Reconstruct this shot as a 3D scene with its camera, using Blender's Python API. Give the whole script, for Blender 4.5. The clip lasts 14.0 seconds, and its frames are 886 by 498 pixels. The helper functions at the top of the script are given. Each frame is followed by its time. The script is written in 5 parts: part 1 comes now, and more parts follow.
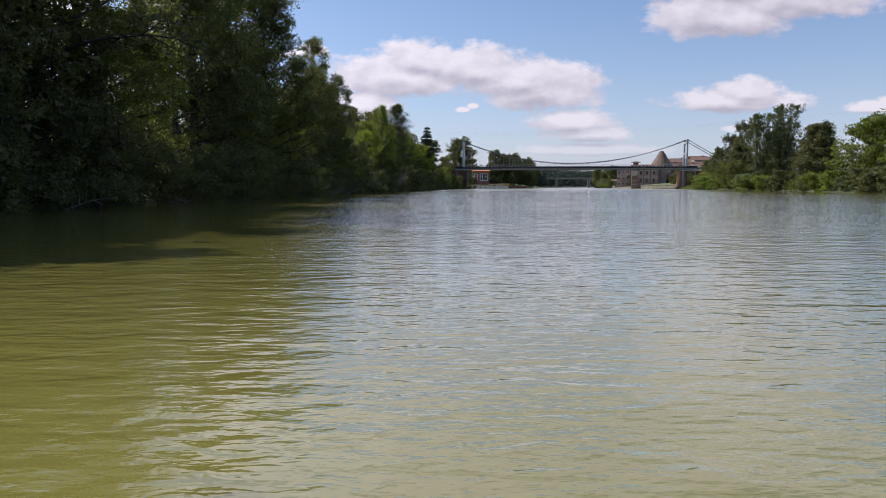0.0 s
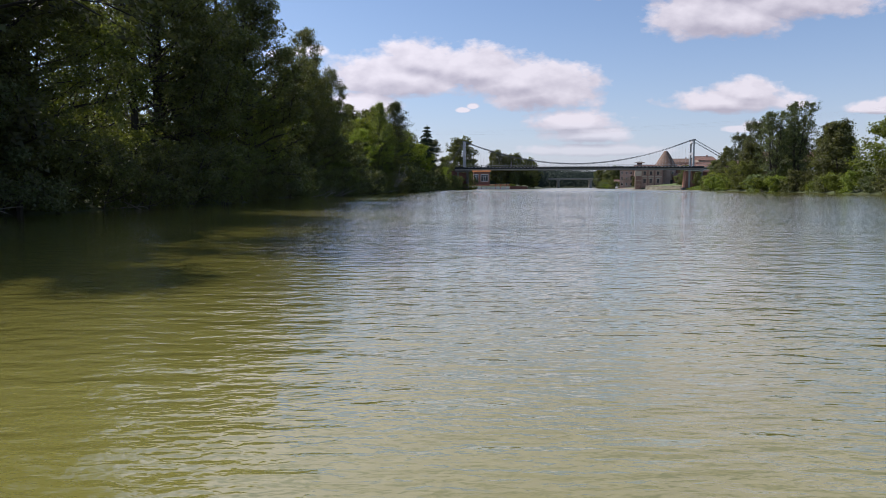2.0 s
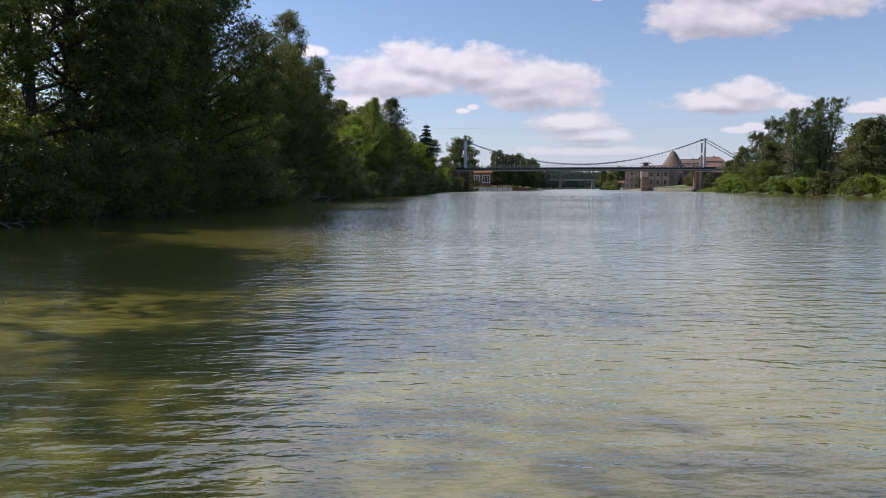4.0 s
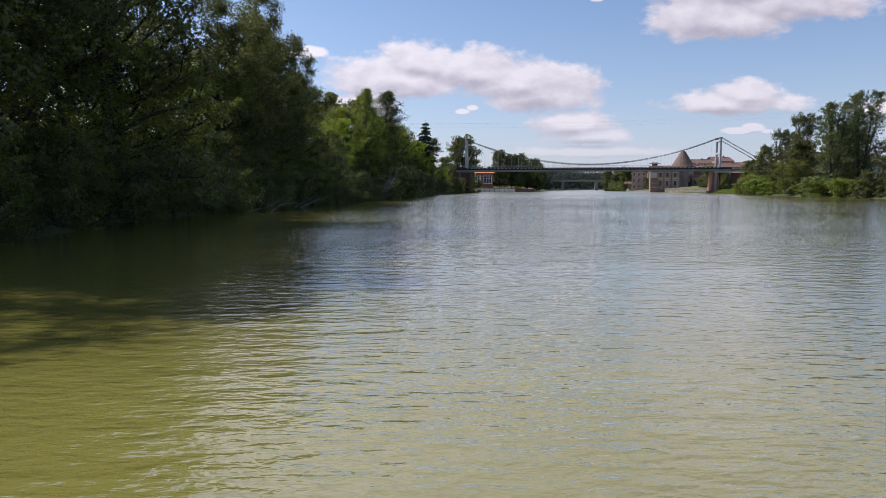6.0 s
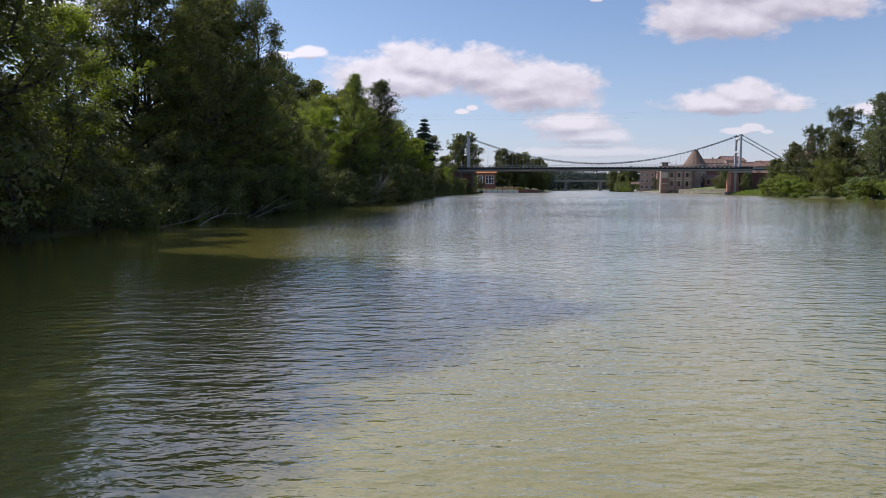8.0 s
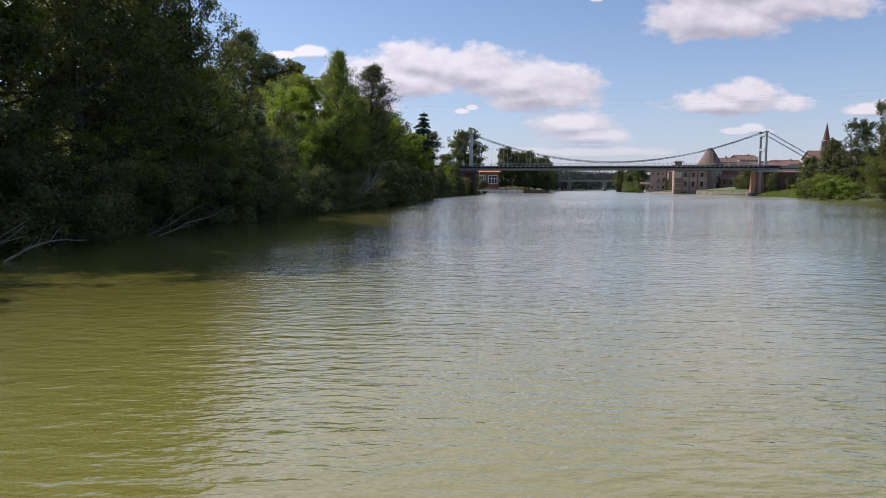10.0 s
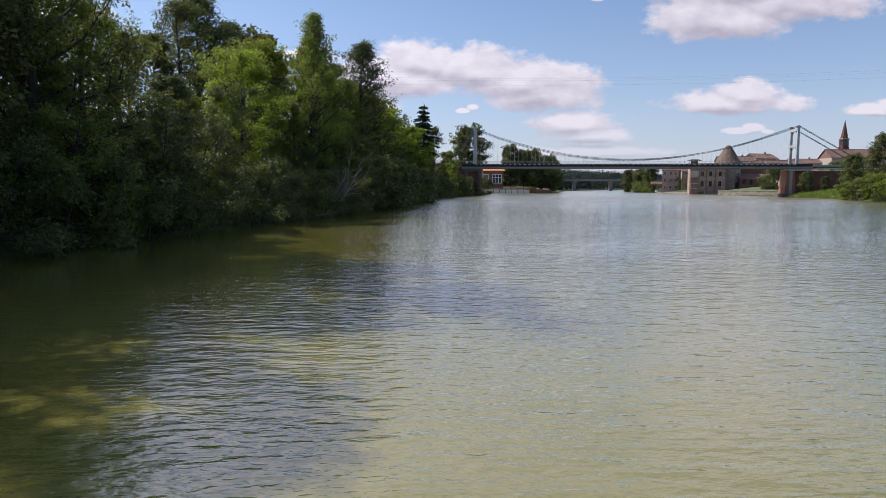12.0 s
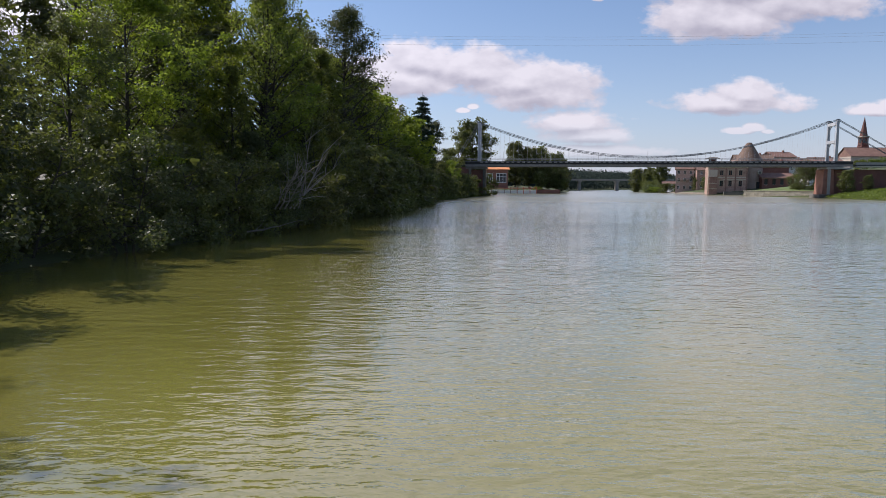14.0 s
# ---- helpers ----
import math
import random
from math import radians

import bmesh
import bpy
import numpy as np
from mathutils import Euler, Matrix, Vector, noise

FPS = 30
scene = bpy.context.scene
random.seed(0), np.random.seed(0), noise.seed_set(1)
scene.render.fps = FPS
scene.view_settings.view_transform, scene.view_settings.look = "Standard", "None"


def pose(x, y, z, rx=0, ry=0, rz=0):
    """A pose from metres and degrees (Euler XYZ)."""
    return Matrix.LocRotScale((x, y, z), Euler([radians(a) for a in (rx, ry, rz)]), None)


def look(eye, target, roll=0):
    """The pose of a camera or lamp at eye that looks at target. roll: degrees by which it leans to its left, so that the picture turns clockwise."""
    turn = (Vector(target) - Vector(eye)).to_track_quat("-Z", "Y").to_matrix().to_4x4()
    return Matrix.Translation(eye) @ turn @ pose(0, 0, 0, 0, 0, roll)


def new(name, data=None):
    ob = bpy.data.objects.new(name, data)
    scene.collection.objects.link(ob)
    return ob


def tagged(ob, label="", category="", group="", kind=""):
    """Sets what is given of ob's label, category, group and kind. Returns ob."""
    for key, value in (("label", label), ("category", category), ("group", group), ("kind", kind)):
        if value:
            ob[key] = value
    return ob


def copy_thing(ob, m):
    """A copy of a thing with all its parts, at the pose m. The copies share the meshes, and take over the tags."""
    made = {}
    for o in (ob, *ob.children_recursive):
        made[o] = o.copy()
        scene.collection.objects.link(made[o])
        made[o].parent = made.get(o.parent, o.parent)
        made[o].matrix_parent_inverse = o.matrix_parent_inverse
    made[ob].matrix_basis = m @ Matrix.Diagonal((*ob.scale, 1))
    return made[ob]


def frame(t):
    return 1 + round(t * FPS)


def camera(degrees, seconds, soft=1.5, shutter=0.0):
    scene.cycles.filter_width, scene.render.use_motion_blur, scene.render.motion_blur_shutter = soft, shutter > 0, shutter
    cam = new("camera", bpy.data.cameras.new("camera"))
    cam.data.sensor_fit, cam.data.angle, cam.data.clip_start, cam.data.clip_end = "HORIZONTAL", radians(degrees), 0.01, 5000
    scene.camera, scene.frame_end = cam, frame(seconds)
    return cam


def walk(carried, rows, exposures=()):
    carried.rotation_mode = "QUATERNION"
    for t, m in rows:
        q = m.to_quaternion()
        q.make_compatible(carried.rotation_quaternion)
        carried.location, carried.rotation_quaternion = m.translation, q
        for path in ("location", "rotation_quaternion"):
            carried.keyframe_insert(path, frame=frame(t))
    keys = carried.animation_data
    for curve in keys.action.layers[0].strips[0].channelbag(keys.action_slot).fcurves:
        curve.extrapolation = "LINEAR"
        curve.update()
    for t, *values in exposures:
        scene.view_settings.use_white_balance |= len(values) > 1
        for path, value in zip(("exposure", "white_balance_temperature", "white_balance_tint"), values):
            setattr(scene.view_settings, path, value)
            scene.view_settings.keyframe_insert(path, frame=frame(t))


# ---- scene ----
cam = camera(70.0, 14.0, soft=0.9)
# seconds, x, y, z, pitch, roll, yaw
PATH = [
    (0.0, 0.00, 0.00, 1.30, -5.64, 0.00, 0.00),
    (0.5, -0.01, 1.35, 1.33, -5.63, -0.01, 0.01),
    (1.0, -0.03, 3.20, 1.39, -5.62, -0.01, 0.01),
    (1.5, -0.05, 5.40, 1.45, -5.61, -0.01, 0.01),
    (2.0, -0.07, 7.98, 1.52, -5.61, 0.00, 0.00),
    (2.5, -0.09, 10.83, 1.60, -5.60, 0.01, 0.00),
    (5.0, -0.28, 29.13, 2.04, -5.49, -0.01, -0.01),
    (5.5, -0.32, 33.46, 2.14, -5.48, 0.00, -0.03),
    (6.0, -0.38, 37.96, 2.23, -5.48, -0.02, -0.04),
    (6.5, -0.43, 42.48, 2.31, -5.47, -0.03, -0.05),
    (7.0, -0.48, 47.19, 2.39, -5.47, -0.04, -0.07),
    (7.5, -0.54, 51.98, 2.47, -5.47, -0.05, -0.09),
    (8.0, -0.60, 56.68, 2.54, -5.48, -0.06, -0.08),
    (8.5, -0.67, 61.53, 2.61, -5.48, -0.05, -0.08),
    (11.0, -1.03, 86.80, 2.86, -5.54, -0.20, -0.08),
    (11.5, -1.11, 91.92, 2.88, -5.55, -0.20, -0.06),
    (12.0, -1.20, 97.06, 2.91, -5.56, -0.22, -0.04),
    (12.5, -1.28, 102.22, 2.92, -5.57, -0.25, -0.03),
    (13.0, -1.37, 107.44, 2.93, -5.57, -0.27, -0.02),
    (13.5, -1.46, 112.78, 2.93, -5.58, -0.29, -0.02),
    (14.0, -1.56, 117.99, 2.92, -5.59, -0.28, -0.02),
]
walk(cam, [(t, pose(x, y, z, 90 + pitch, roll, yaw)) for t, x, y, z, pitch, roll, yaw in PATH],
     exposures=[(0.0, 0.0, 6350, 18), (14.0, 0.0, 6350, 18)])

# ---- world and sun ----
SUN_ELEVATION = 46.0
SUN_WAY = Vector((-0.89, 0.45, 0.0)).normalized()      # level direction towards the sun
SKY = 0.12
CLOUD = 0.75


def nodes_of(tree):
    """Helpers for building node trees."""
    def put(kind, operation="", use_clamp=None, data_type="", blend_type="", clamp_factor=None, **values):
        n = tree.nodes.new(kind)
        if operation:
            n.operation = operation
        if data_type:
            n.data_type = data_type
        if blend_type:
            n.blend_type = blend_type
        if use_clamp is not None:
            n.use_clamp = use_clamp
        if clamp_factor is not None:
            n.clamp_factor = clamp_factor
        for key, value in values.items():
            n.inputs[int(key[3:])].default_value = value
        return n

    def join(a, i, b, j):
        tree.links.new(a.outputs[i], b.inputs[j])
    return put, join


def build_world():
    world = bpy.data.worlds.new("sky")
    world.use_nodes = True
    tree = world.node_tree
    tree.nodes.clear()
    put, join = nodes_of(tree)

    def m(op, a, b=None, c=None, clamp=False):
        n = put("ShaderNodeMath", operation=op, use_clamp=clamp)
        for i, v in enumerate((a, b, c)):
            if v is None:
                continue
            if isinstance(v, (int, float)):
                n.inputs[i].default_value = v
            else:
                tree.links.new(v, n.inputs[i])
        return n.outputs[0]

    out = put("ShaderNodeOutputWorld")
    back = put("ShaderNodeBackground", in_1=1.0)
    sky = put("ShaderNodeTexSky")
    sky.sky_type, sky.sun_disc = "NISHITA", False
    sky.sun_elevation, sky.sun_rotation = radians(SUN_ELEVATION), math.atan2(SUN_WAY.x, SUN_WAY.y)
    sky.air_density, sky.dust_density, sky.ozone_density = 1.0, 0.8, 3.0
    coord = put("ShaderNodeTexCoord")
    part_xyz = put("ShaderNodeSeparateXYZ")
    join(coord, 0, part_xyz, 0)
    dx, dy, dz = part_xyz.outputs
    front = m("MAXIMUM", dy, 0.05)
    u, v = m("DIVIDE", dx, front), m("DIVIDE", dz, front)
    flat = put("ShaderNodeCombineXYZ")
    tree.links.new(u, flat.inputs[0])
    tree.links.new(v, flat.inputs[1])
    # the cumulus clouds that stand over the river: centre and half size, as slopes
    heaps = [(-0.070, 0.166, 0.130, 0.050), (-0.035, 0.188, 0.080, 0.044), (0.050, 0.176, 0.110, 0.044), (0.125, 0.158, 0.130, 0.042), (0.155, 0.142, 0.095, 0.044),
             (0.470, 0.310, 0.200, 0.090), (0.420, 0.256, 0.125, 0.055), (0.53, 0.285, 0.15, 0.06), (0.447, 0.130, 0.118, 0.028), (0.470, 0.140, 0.070, 0.032), (0.032, 0.118, 0.013, 0.006), (0.046, 0.124, 0.011, 0.007),
             (0.205, 0.096, 0.085, 0.026), (0.23, 0.080, 0.08, 0.022), (-0.130, 0.122, 0.070, 0.030), (0.670, 0.120, 0.060, 0.014), (0.71, 0.132, 0.04, 0.012),
             (0.461, 0.088, 0.026, 0.007), (0.486, 0.093, 0.022, 0.009), (0.506, 0.088, 0.012, 0.005), (-0.247, 0.203, 0.030, 0.009), (-0.205, 0.206, 0.028, 0.014), (0.24, 0.055, 0.12, 0.014), (0.235, 0.29, 0.012, 0.01),
             (0.05, 0.48, 0.75, 0.22), (0.60, 0.50, 0.5, 0.18), (0.1, 0.92, 0.8, 0.30), (1.0, 0.58, 0.4, 0.20), (-0.7, 0.25, 0.2, 0.06), (1.1, 0.2, 0.25, 0.05)]
    def heaped(lift):
        total = None
        for cx, cy, rx, ry in heaps:
            away = put("ShaderNodeVectorMath", operation="MULTIPLY_ADD")
            join(flat, 0, away, 0)
            away.inputs[1].default_value = (1 / rx, 1 / ry, 0)
            away.inputs[2].default_value = (-cx / rx, (lift - cy) / ry, 0)
            below = put("ShaderNodeVectorMath", operation="MULTIPLY")      # flat undersides
            join(away, 0, below, 0)
            below.inputs[1].default_value = (1.0, 1.7, 1.0)
            cut = put("ShaderNodeVectorMath", operation="MINIMUM")
            join(away, 0, cut, 0)
            join(below, 0, cut, 1)
            squared = put("ShaderNodeVectorMath", operation="MULTIPLY")
            squared.inputs[1].default_value = (0.0, 1.0, 0.0)
            join(cut, 0, squared, 0)
            aside = put("ShaderNodeVectorMath", operation="MULTIPLY_ADD")
            aside.inputs[1].default_value = (1.0, 0.0, 0.0)
            join(away, 0, aside, 0)
            join(squared, 0, aside, 2)
            size = put("ShaderNodeVectorMath", operation="LENGTH")
            join(aside, 0, size, 0)
            one = m("SUBTRACT", 1.0, size.outputs["Value"])
            total = one if total is None else m("MAXIMUM", total, one)
        return total

    density, above = heaped(0.0), heaped(0.012)
    stretch = put("ShaderNodeVectorMath", operation="MULTIPLY")
    join(flat, 0, stretch, 0)
    stretch.inputs[1].default_value = (1.0, 1.7, 1.0)
    puff = put("ShaderNodeTexNoise", in_2=15.0, in_3=5.0, in_4=0.52)
    join(stretch, 0, puff, 0)
    wisp = put("ShaderNodeTexNoise", in_2=48.0, in_3=4.0, in_4=0.55)
    join(stretch, 0, wisp, 0)
    # the puff pattern again, a little higher: their difference lights the tops
    raised = put("ShaderNodeVectorMath", operation="ADD")
    join(stretch, 0, raised, 0)
    raised.inputs[1].default_value = (-0.012, 0.022, 0.0)
    puff_up = put("ShaderNodeTexNoise", in_2=15.0, in_3=4.0, in_4=0.5)
    join(raised, 0, puff_up, 0)
    wide = put("ShaderNodeTexNoise", in_2=2.6, in_3=8.0, in_4=0.58)
    join(coord, 0, wide, 0)
    ahead = m("MULTIPLY", m("SUBTRACT", dy, 0.25), 5.0, clamp=True)
    heap = m("ADD", m("MULTIPLY", density, 1.25), m("ADD", m("MULTIPLY", m("SUBTRACT", puff.outputs[0], 0.5), 1.25), m("MULTIPLY", m("SUBTRACT", wisp.outputs[0], 0.5), 0.85)))
    heap = m("MULTIPLY", m("SUBTRACT", heap, -0.06), 2.4, clamp=True)
    heap = m("MULTIPLY", heap, ahead)
    far = m("MULTIPLY", m("SUBTRACT", wide.outputs[0], 0.58), 7.0, clamp=True)
    far = m("MULTIPLY", far, m("SUBTRACT", 1.0, ahead))
    mask = m("MAXIMUM", heap, far)
    mask = m("MULTIPLY", mask, m("MULTIPLY", m("SUBTRACT", dz, 0.015), 12.0, clamp=True))
    mask = m("MULTIPLY", mask, 0.93)
    relief = m("MULTIPLY_ADD", m("SUBTRACT", puff.outputs[0], puff_up.outputs[0]), 1.6, 0.56, clamp=True)
    thick = m("MULTIPLY_ADD", m("SUBTRACT", density, above), 1.3, relief, clamp=True)
    shade = put("ShaderNodeMix", data_type="RGBA")
    tree.links.new(thick, shade.inputs[0])
    shade.inputs[6].default_value = (0.62 * CLOUD, 0.60 * CLOUD, 0.69 * CLOUD, 1)
    shade.inputs[7].default_value = (1.09 * CLOUD, 1.06 * CLOUD, 1.11 * CLOUD, 1)
    # thin cloud stands brighter near to the sun
    near = put("ShaderNodeVectorMath", operation="DOT_PRODUCT")
    join(coord, 0, near, 0)
    near.inputs[1].default_value = Vector((SUN_WAY.x * math.cos(radians(SUN_ELEVATION)), SUN_WAY.y * math.cos(radians(SUN_ELEVATION)), math.sin(radians(SUN_ELEVATION))))
    high = m("MULTIPLY_ADD", m("POWER", m("MAXIMUM", near.outputs["Value"], 0.0), 4.0), 1.5, 1.0)
    bright = put("ShaderNodeVectorMath", operation="SCALE")
    join(shade, 2, bright, 0)
    tree.links.new(high, bright.inputs["Scale"])
    dim = put("ShaderNodeVectorMath", operation="MULTIPLY")
    join(sky, 0, dim, 0)
    dim.inputs[1].default_value = (0.955 * SKY, 1.04 * SKY, 1.07 * SKY)
    # summer haze pales the sky towards the horizon
    veil = m("MULTIPLY", m("EXPONENT", m("MULTIPLY", m("MAXIMUM", dz, 0.0), -9.0)), 0.80)
    hazy = put("ShaderNodeMix", data_type="RGBA")
    tree.links.new(veil, hazy.inputs[0])
    join(dim, 0, hazy, 6)
    hazy.inputs[7].default_value = (0.60, 0.62, 0.75, 1)
    mix = put("ShaderNodeMix", data_type="RGBA")
    tree.links.new(mask, mix.inputs[0])
    join(hazy, 2, mix, 6)
    join(bright, 0, mix, 7)
    join(mix, 2, back, 0)
    join(back, 0, out, 0)
    scene.world = world


build_world()
sun = new("sun", bpy.data.lights.new("sun", "SUN"))
sun.data.energy, sun.data.angle, sun.data.color = 5.0, radians(0.55), (1.0, 0.95, 0.87)
_up = math.tan(radians(SUN_ELEVATION))
sun.matrix_basis = look((-200, 150, 200), Vector((-200, 150, 200)) - Vector((SUN_WAY.x, SUN_WAY.y, _up)))


# ---- materials ----
def surface(name, colours, scale=1.0, rough=0.8, fine=12.0, bump=0.2, metal=0.0, per="object", spread=0.18, stretch=(1, 1, 1), coat_spec=0.4, stains=0.25):
    """A weathered surface: two tones mixed by a broad noise, fine grain and relief, a tone of its own for each piece."""
    mat = bpy.data.materials.new(name)
    mat.use_nodes = True
    tree = mat.node_tree
    put, join = nodes_of(tree)
    bsdf = tree.nodes["Principled BSDF"]
    coord = put("ShaderNodeTexCoord")
    map_ = put("ShaderNodeMapping")
    map_.inputs[3].default_value = stretch
    join(coord, 3, map_, 0)
    broad = put("ShaderNodeTexNoise", in_2=scale, in_3=6.0, in_4=0.65)
    grain = put("ShaderNodeTexNoise", in_2=fine, in_3=4.0, in_4=0.6)
    join(map_, 0, broad, 0)
    join(map_, 0, grain, 0)
    two = put("ShaderNodeMix", data_type="RGBA")
    ramp = put("ShaderNodeMapRange", in_1=0.32, in_2=0.68)
    join(broad, 0, ramp, 0)
    join(ramp, 0, two, 0)
    two.inputs[6].default_value, two.inputs[7].default_value = (*colours[0], 1), (*colours[1], 1)
    tone = put("ShaderNodeHueSaturation")
    join(two, 2, tone, 4)
    rand = put("ShaderNodeObjectInfo") if per == "object" else put("ShaderNodeNewGeometry")
    source = rand.outputs["Random"] if per == "object" else rand.outputs["Random Per Island"]
    vary = put("ShaderNodeMapRange", in_3=1 - spread, in_4=1 + spread)
    tree.links.new(source, vary.inputs[0])
    grit = put("ShaderNodeMapRange", in_3=1 - stains, in_4=1 + stains)
    join(grain, 0, grit, 0)
    prod = put("ShaderNodeMath", operation="MULTIPLY")
    join(vary, 0, prod, 0)
    join(grit, 0, prod, 1)
    join(prod, 0, tone, 2)
    join(tone, 0, bsdf, "Base Color")
    bsdf.inputs["Roughness"].default_value = rough
    bsdf.inputs["Metallic"].default_value = metal
    bsdf.inputs["Specular IOR Level"].default_value = coat_spec
    if bump:
        relief = put("ShaderNodeBump", in_0=bump, in_1=0.05)
        join(grain, 0, relief, "Height")
        join(relief, 0, bsdf, "Normal")
    return mat


def leafage(name, dark, light, glow=0.35, rough=0.5):
    """Leaves: each takes its own green, part of the light comes through them."""
    mat = bpy.data.materials.new(name)
    mat.use_nodes = True
    tree = mat.node_tree
    tree.nodes.clear()
    put, join = nodes_of(tree)
    out = put("ShaderNodeOutputMaterial")
    geo = put("ShaderNodeNewGeometry")
    info = put("ShaderNodeObjectInfo")
    coord = put("ShaderNodeTexCoord")
    broad = put("ShaderNodeTexNoise", in_2=0.35, in_3=3.0)
    join(coord, 3, broad, 0)
    add = put("ShaderNodeMath", operation="MULTIPLY_ADD", in_1=0.55)
    join(geo, 8, add, 0)
    shift = put("ShaderNodeMath", operation="MULTIPLY_ADD", in_1=1.2, in_2=-0.38)
    join(broad, 0, shift, 0)
    join(shift, 0, add, 2)
    mix = put("ShaderNodeMix", data_type="RGBA", clamp_factor=True)
    join(add, 0, mix, 0)
    mix.inputs[6].default_value, mix.inputs[7].default_value = (*dark, 1), (*light, 1)
    tone = put("ShaderNodeHueSaturation")
    vary = put("ShaderNodeMapRange", in_3=0.78, in_4=1.22)
    join(info, 5, vary, 0)
    join(vary, 0, tone, 2)
    hue = put("ShaderNodeMapRange", in_3=0.485, in_4=0.51)
    join(info, 5, hue, 0)
    join(hue, 0, tone, 0)
    join(mix, 2, tone, 4)
    skin = put("ShaderNodeBsdfPrincipled")
    skin.inputs["Roughness"].default_value = rough
    skin.inputs["Specular IOR Level"].default_value = 0.25
    join(tone, 0, skin, 0)
    thin = put("ShaderNodeBsdfTranslucent")
    warm = put("ShaderNodeMix", data_type="RGBA", blend_type="MULTIPLY", in_0=1.0)
    join(tone, 0, warm, 6)
    warm.inputs[7].default_value = (2.0, 2.1, 0.85, 1)
    join(warm, 2, thin, 0)
    both = put("ShaderNodeMixShader", in_0=glow)
    join(skin, 0, both, 1)
    join(thin, 0, both, 2)
    join(both, 0, out, 0)
    return mat


def river_water():
    """Silty green water under small wind ripples, whose crests lie across the river."""
    mat = bpy.data.materials.new("river_water")
    mat.use_nodes = True
    tree = mat.node_tree
    put, join = nodes_of(tree)
    bsdf = tree.nodes["Principled BSDF"]
    coord = put("ShaderNodeTexCoord")

    def ripples(scale, sx, sy, turn, detail, rough=0.55, warp=0.0):
        map_ = put("ShaderNodeMapping")
        map_.inputs[2].default_value = (0, 0, radians(turn))
        map_.inputs[3].default_value = (sx, sy, 1)
        join(coord, 3, map_, 0)
        n = put("ShaderNodeTexNoise", in_2=scale, in_3=detail, in_4=rough)
        n.inputs["Distortion"].default_value = warp
        join(map_, 0, n, 0)
        return n

    murk = ripples(0.09, 1, 1, 20, 5.0)
    silt = ripples(0.5, 0.6, 1, -10, 4.0)
    both = put("ShaderNodeMath", operation="MULTIPLY_ADD", in_1=0.4)
    join(silt, 0, both, 0)
    join(murk, 0, both, 2)
    ramp = put("ShaderNodeMapRange", in_1=0.5, in_2=0.9)
    join(both, 0, ramp, 0)
    mix = put("ShaderNodeMix", data_type="RGBA")
    join(ramp, 0, mix, 0)
    mix.inputs[6].default_value, mix.inputs[7].default_value = (0.174, 0.164, 0.036, 1), (0.221, 0.210, 0.052, 1)
    join(mix, 2, bsdf, "Base Color")
    bsdf.inputs["Roughness"].default_value = 0.14
    bsdf.inputs["IOR"].default_value = 1.5
    bsdf.inputs["Specular IOR Level"].default_value = 0.22
    bsdf.inputs["Coat Weight"].default_value, bsdf.inputs["Coat Roughness"].default_value, bsdf.inputs["Coat IOR"].default_value = 1.0, 0.06, 1.9
    # long gusts make patches of livelier and calmer water
    gust = ripples(0.045, 0.6, 1.3, 8, 3.0)
    force = put("ShaderNodeMapRange", in_1=0.35, in_2=0.7, in_3=0.36, in_4=0.90)
    join(gust, 0, force, 0)
    small = ripples(14.0, 0.45, 1.0, 3, 2.0, 0.45, 0.3)
    mid = ripples(4.8, 0.42, 1.0, -4, 1.0, 0.45, 0.3)
    cross = ripples(1.8, 0.36, 0.95, 9, 1.0, 0.45, 0.3)
    height = put("ShaderNodeMath", operation="MULTIPLY", in_1=0.030)
    join(small, 0, height, 0)
    for n, k in ((mid, 0.076), (cross, 0.085)):
        more = put("ShaderNodeMath", operation="MULTIPLY_ADD", in_1=k)
        join(n, 0, more, 0)
        join(height, 0, more, 2)
        height = more
    scaled = put("ShaderNodeMath", operation="MULTIPLY")
    join(height, 0, scaled, 0)
    join(force, 0, scaled, 1)
    # calmer water in the lee of the wooded bank
    place = put("ShaderNodeSeparateXYZ")
    join(coord, 3, place, 0)
    off_shore = put("ShaderNodeMath", operation="MULTIPLY_ADD", in_1=-0.065)
    join(place, 1, off_shore, 0)
    join(place, 0, off_shore, 2)
    lee = put("ShaderNodeMapRange", in_1=-22.0, in_2=-10.0, in_3=0.36, in_4=1.0)
    join(off_shore, 0, lee, 0)
    calm = put("ShaderNodeMath", operation="MULTIPLY")
    join(scaled, 0, calm, 0)
    join(lee, 0, calm, 1)
    scaled = calm
    # an even tilt of the bump towards -y mirrors higher, brighter sky
    lean = put("ShaderNodeMath", operation="MULTIPLY_ADD", in_1=0.026)
    join(place, 1, lean, 0)
    join(scaled, 0, lean, 2)
    scaled = lean
    relief = put("ShaderNodeBump", in_0=0.6, in_1=1.0)
    join(scaled, 0, relief, "Height")
    join(relief, 0, bsdf, "Normal")
    # towards the bridge the breeze breaks the surface into ripples too fine to tell apart
    breeze = put("ShaderNodeMapRange", in_1=130.0, in_2=280.0, in_3=0.035, in_4=0.30)
    breeze.interpolation_type = "SMOOTHSTEP"
    join(place, 1, breeze, 0)
    join(breeze, 0, bsdf, "Coat Roughness")
    film = put("ShaderNodeBump", in_0=0.64, in_1=1.0)
    for node in (relief, film):
        node.inputs["Filter Width"].default_value = 0.03
    join(scaled, 0, film, "Height")
    join(film, 0, bsdf, "Coat Normal")
    return mat


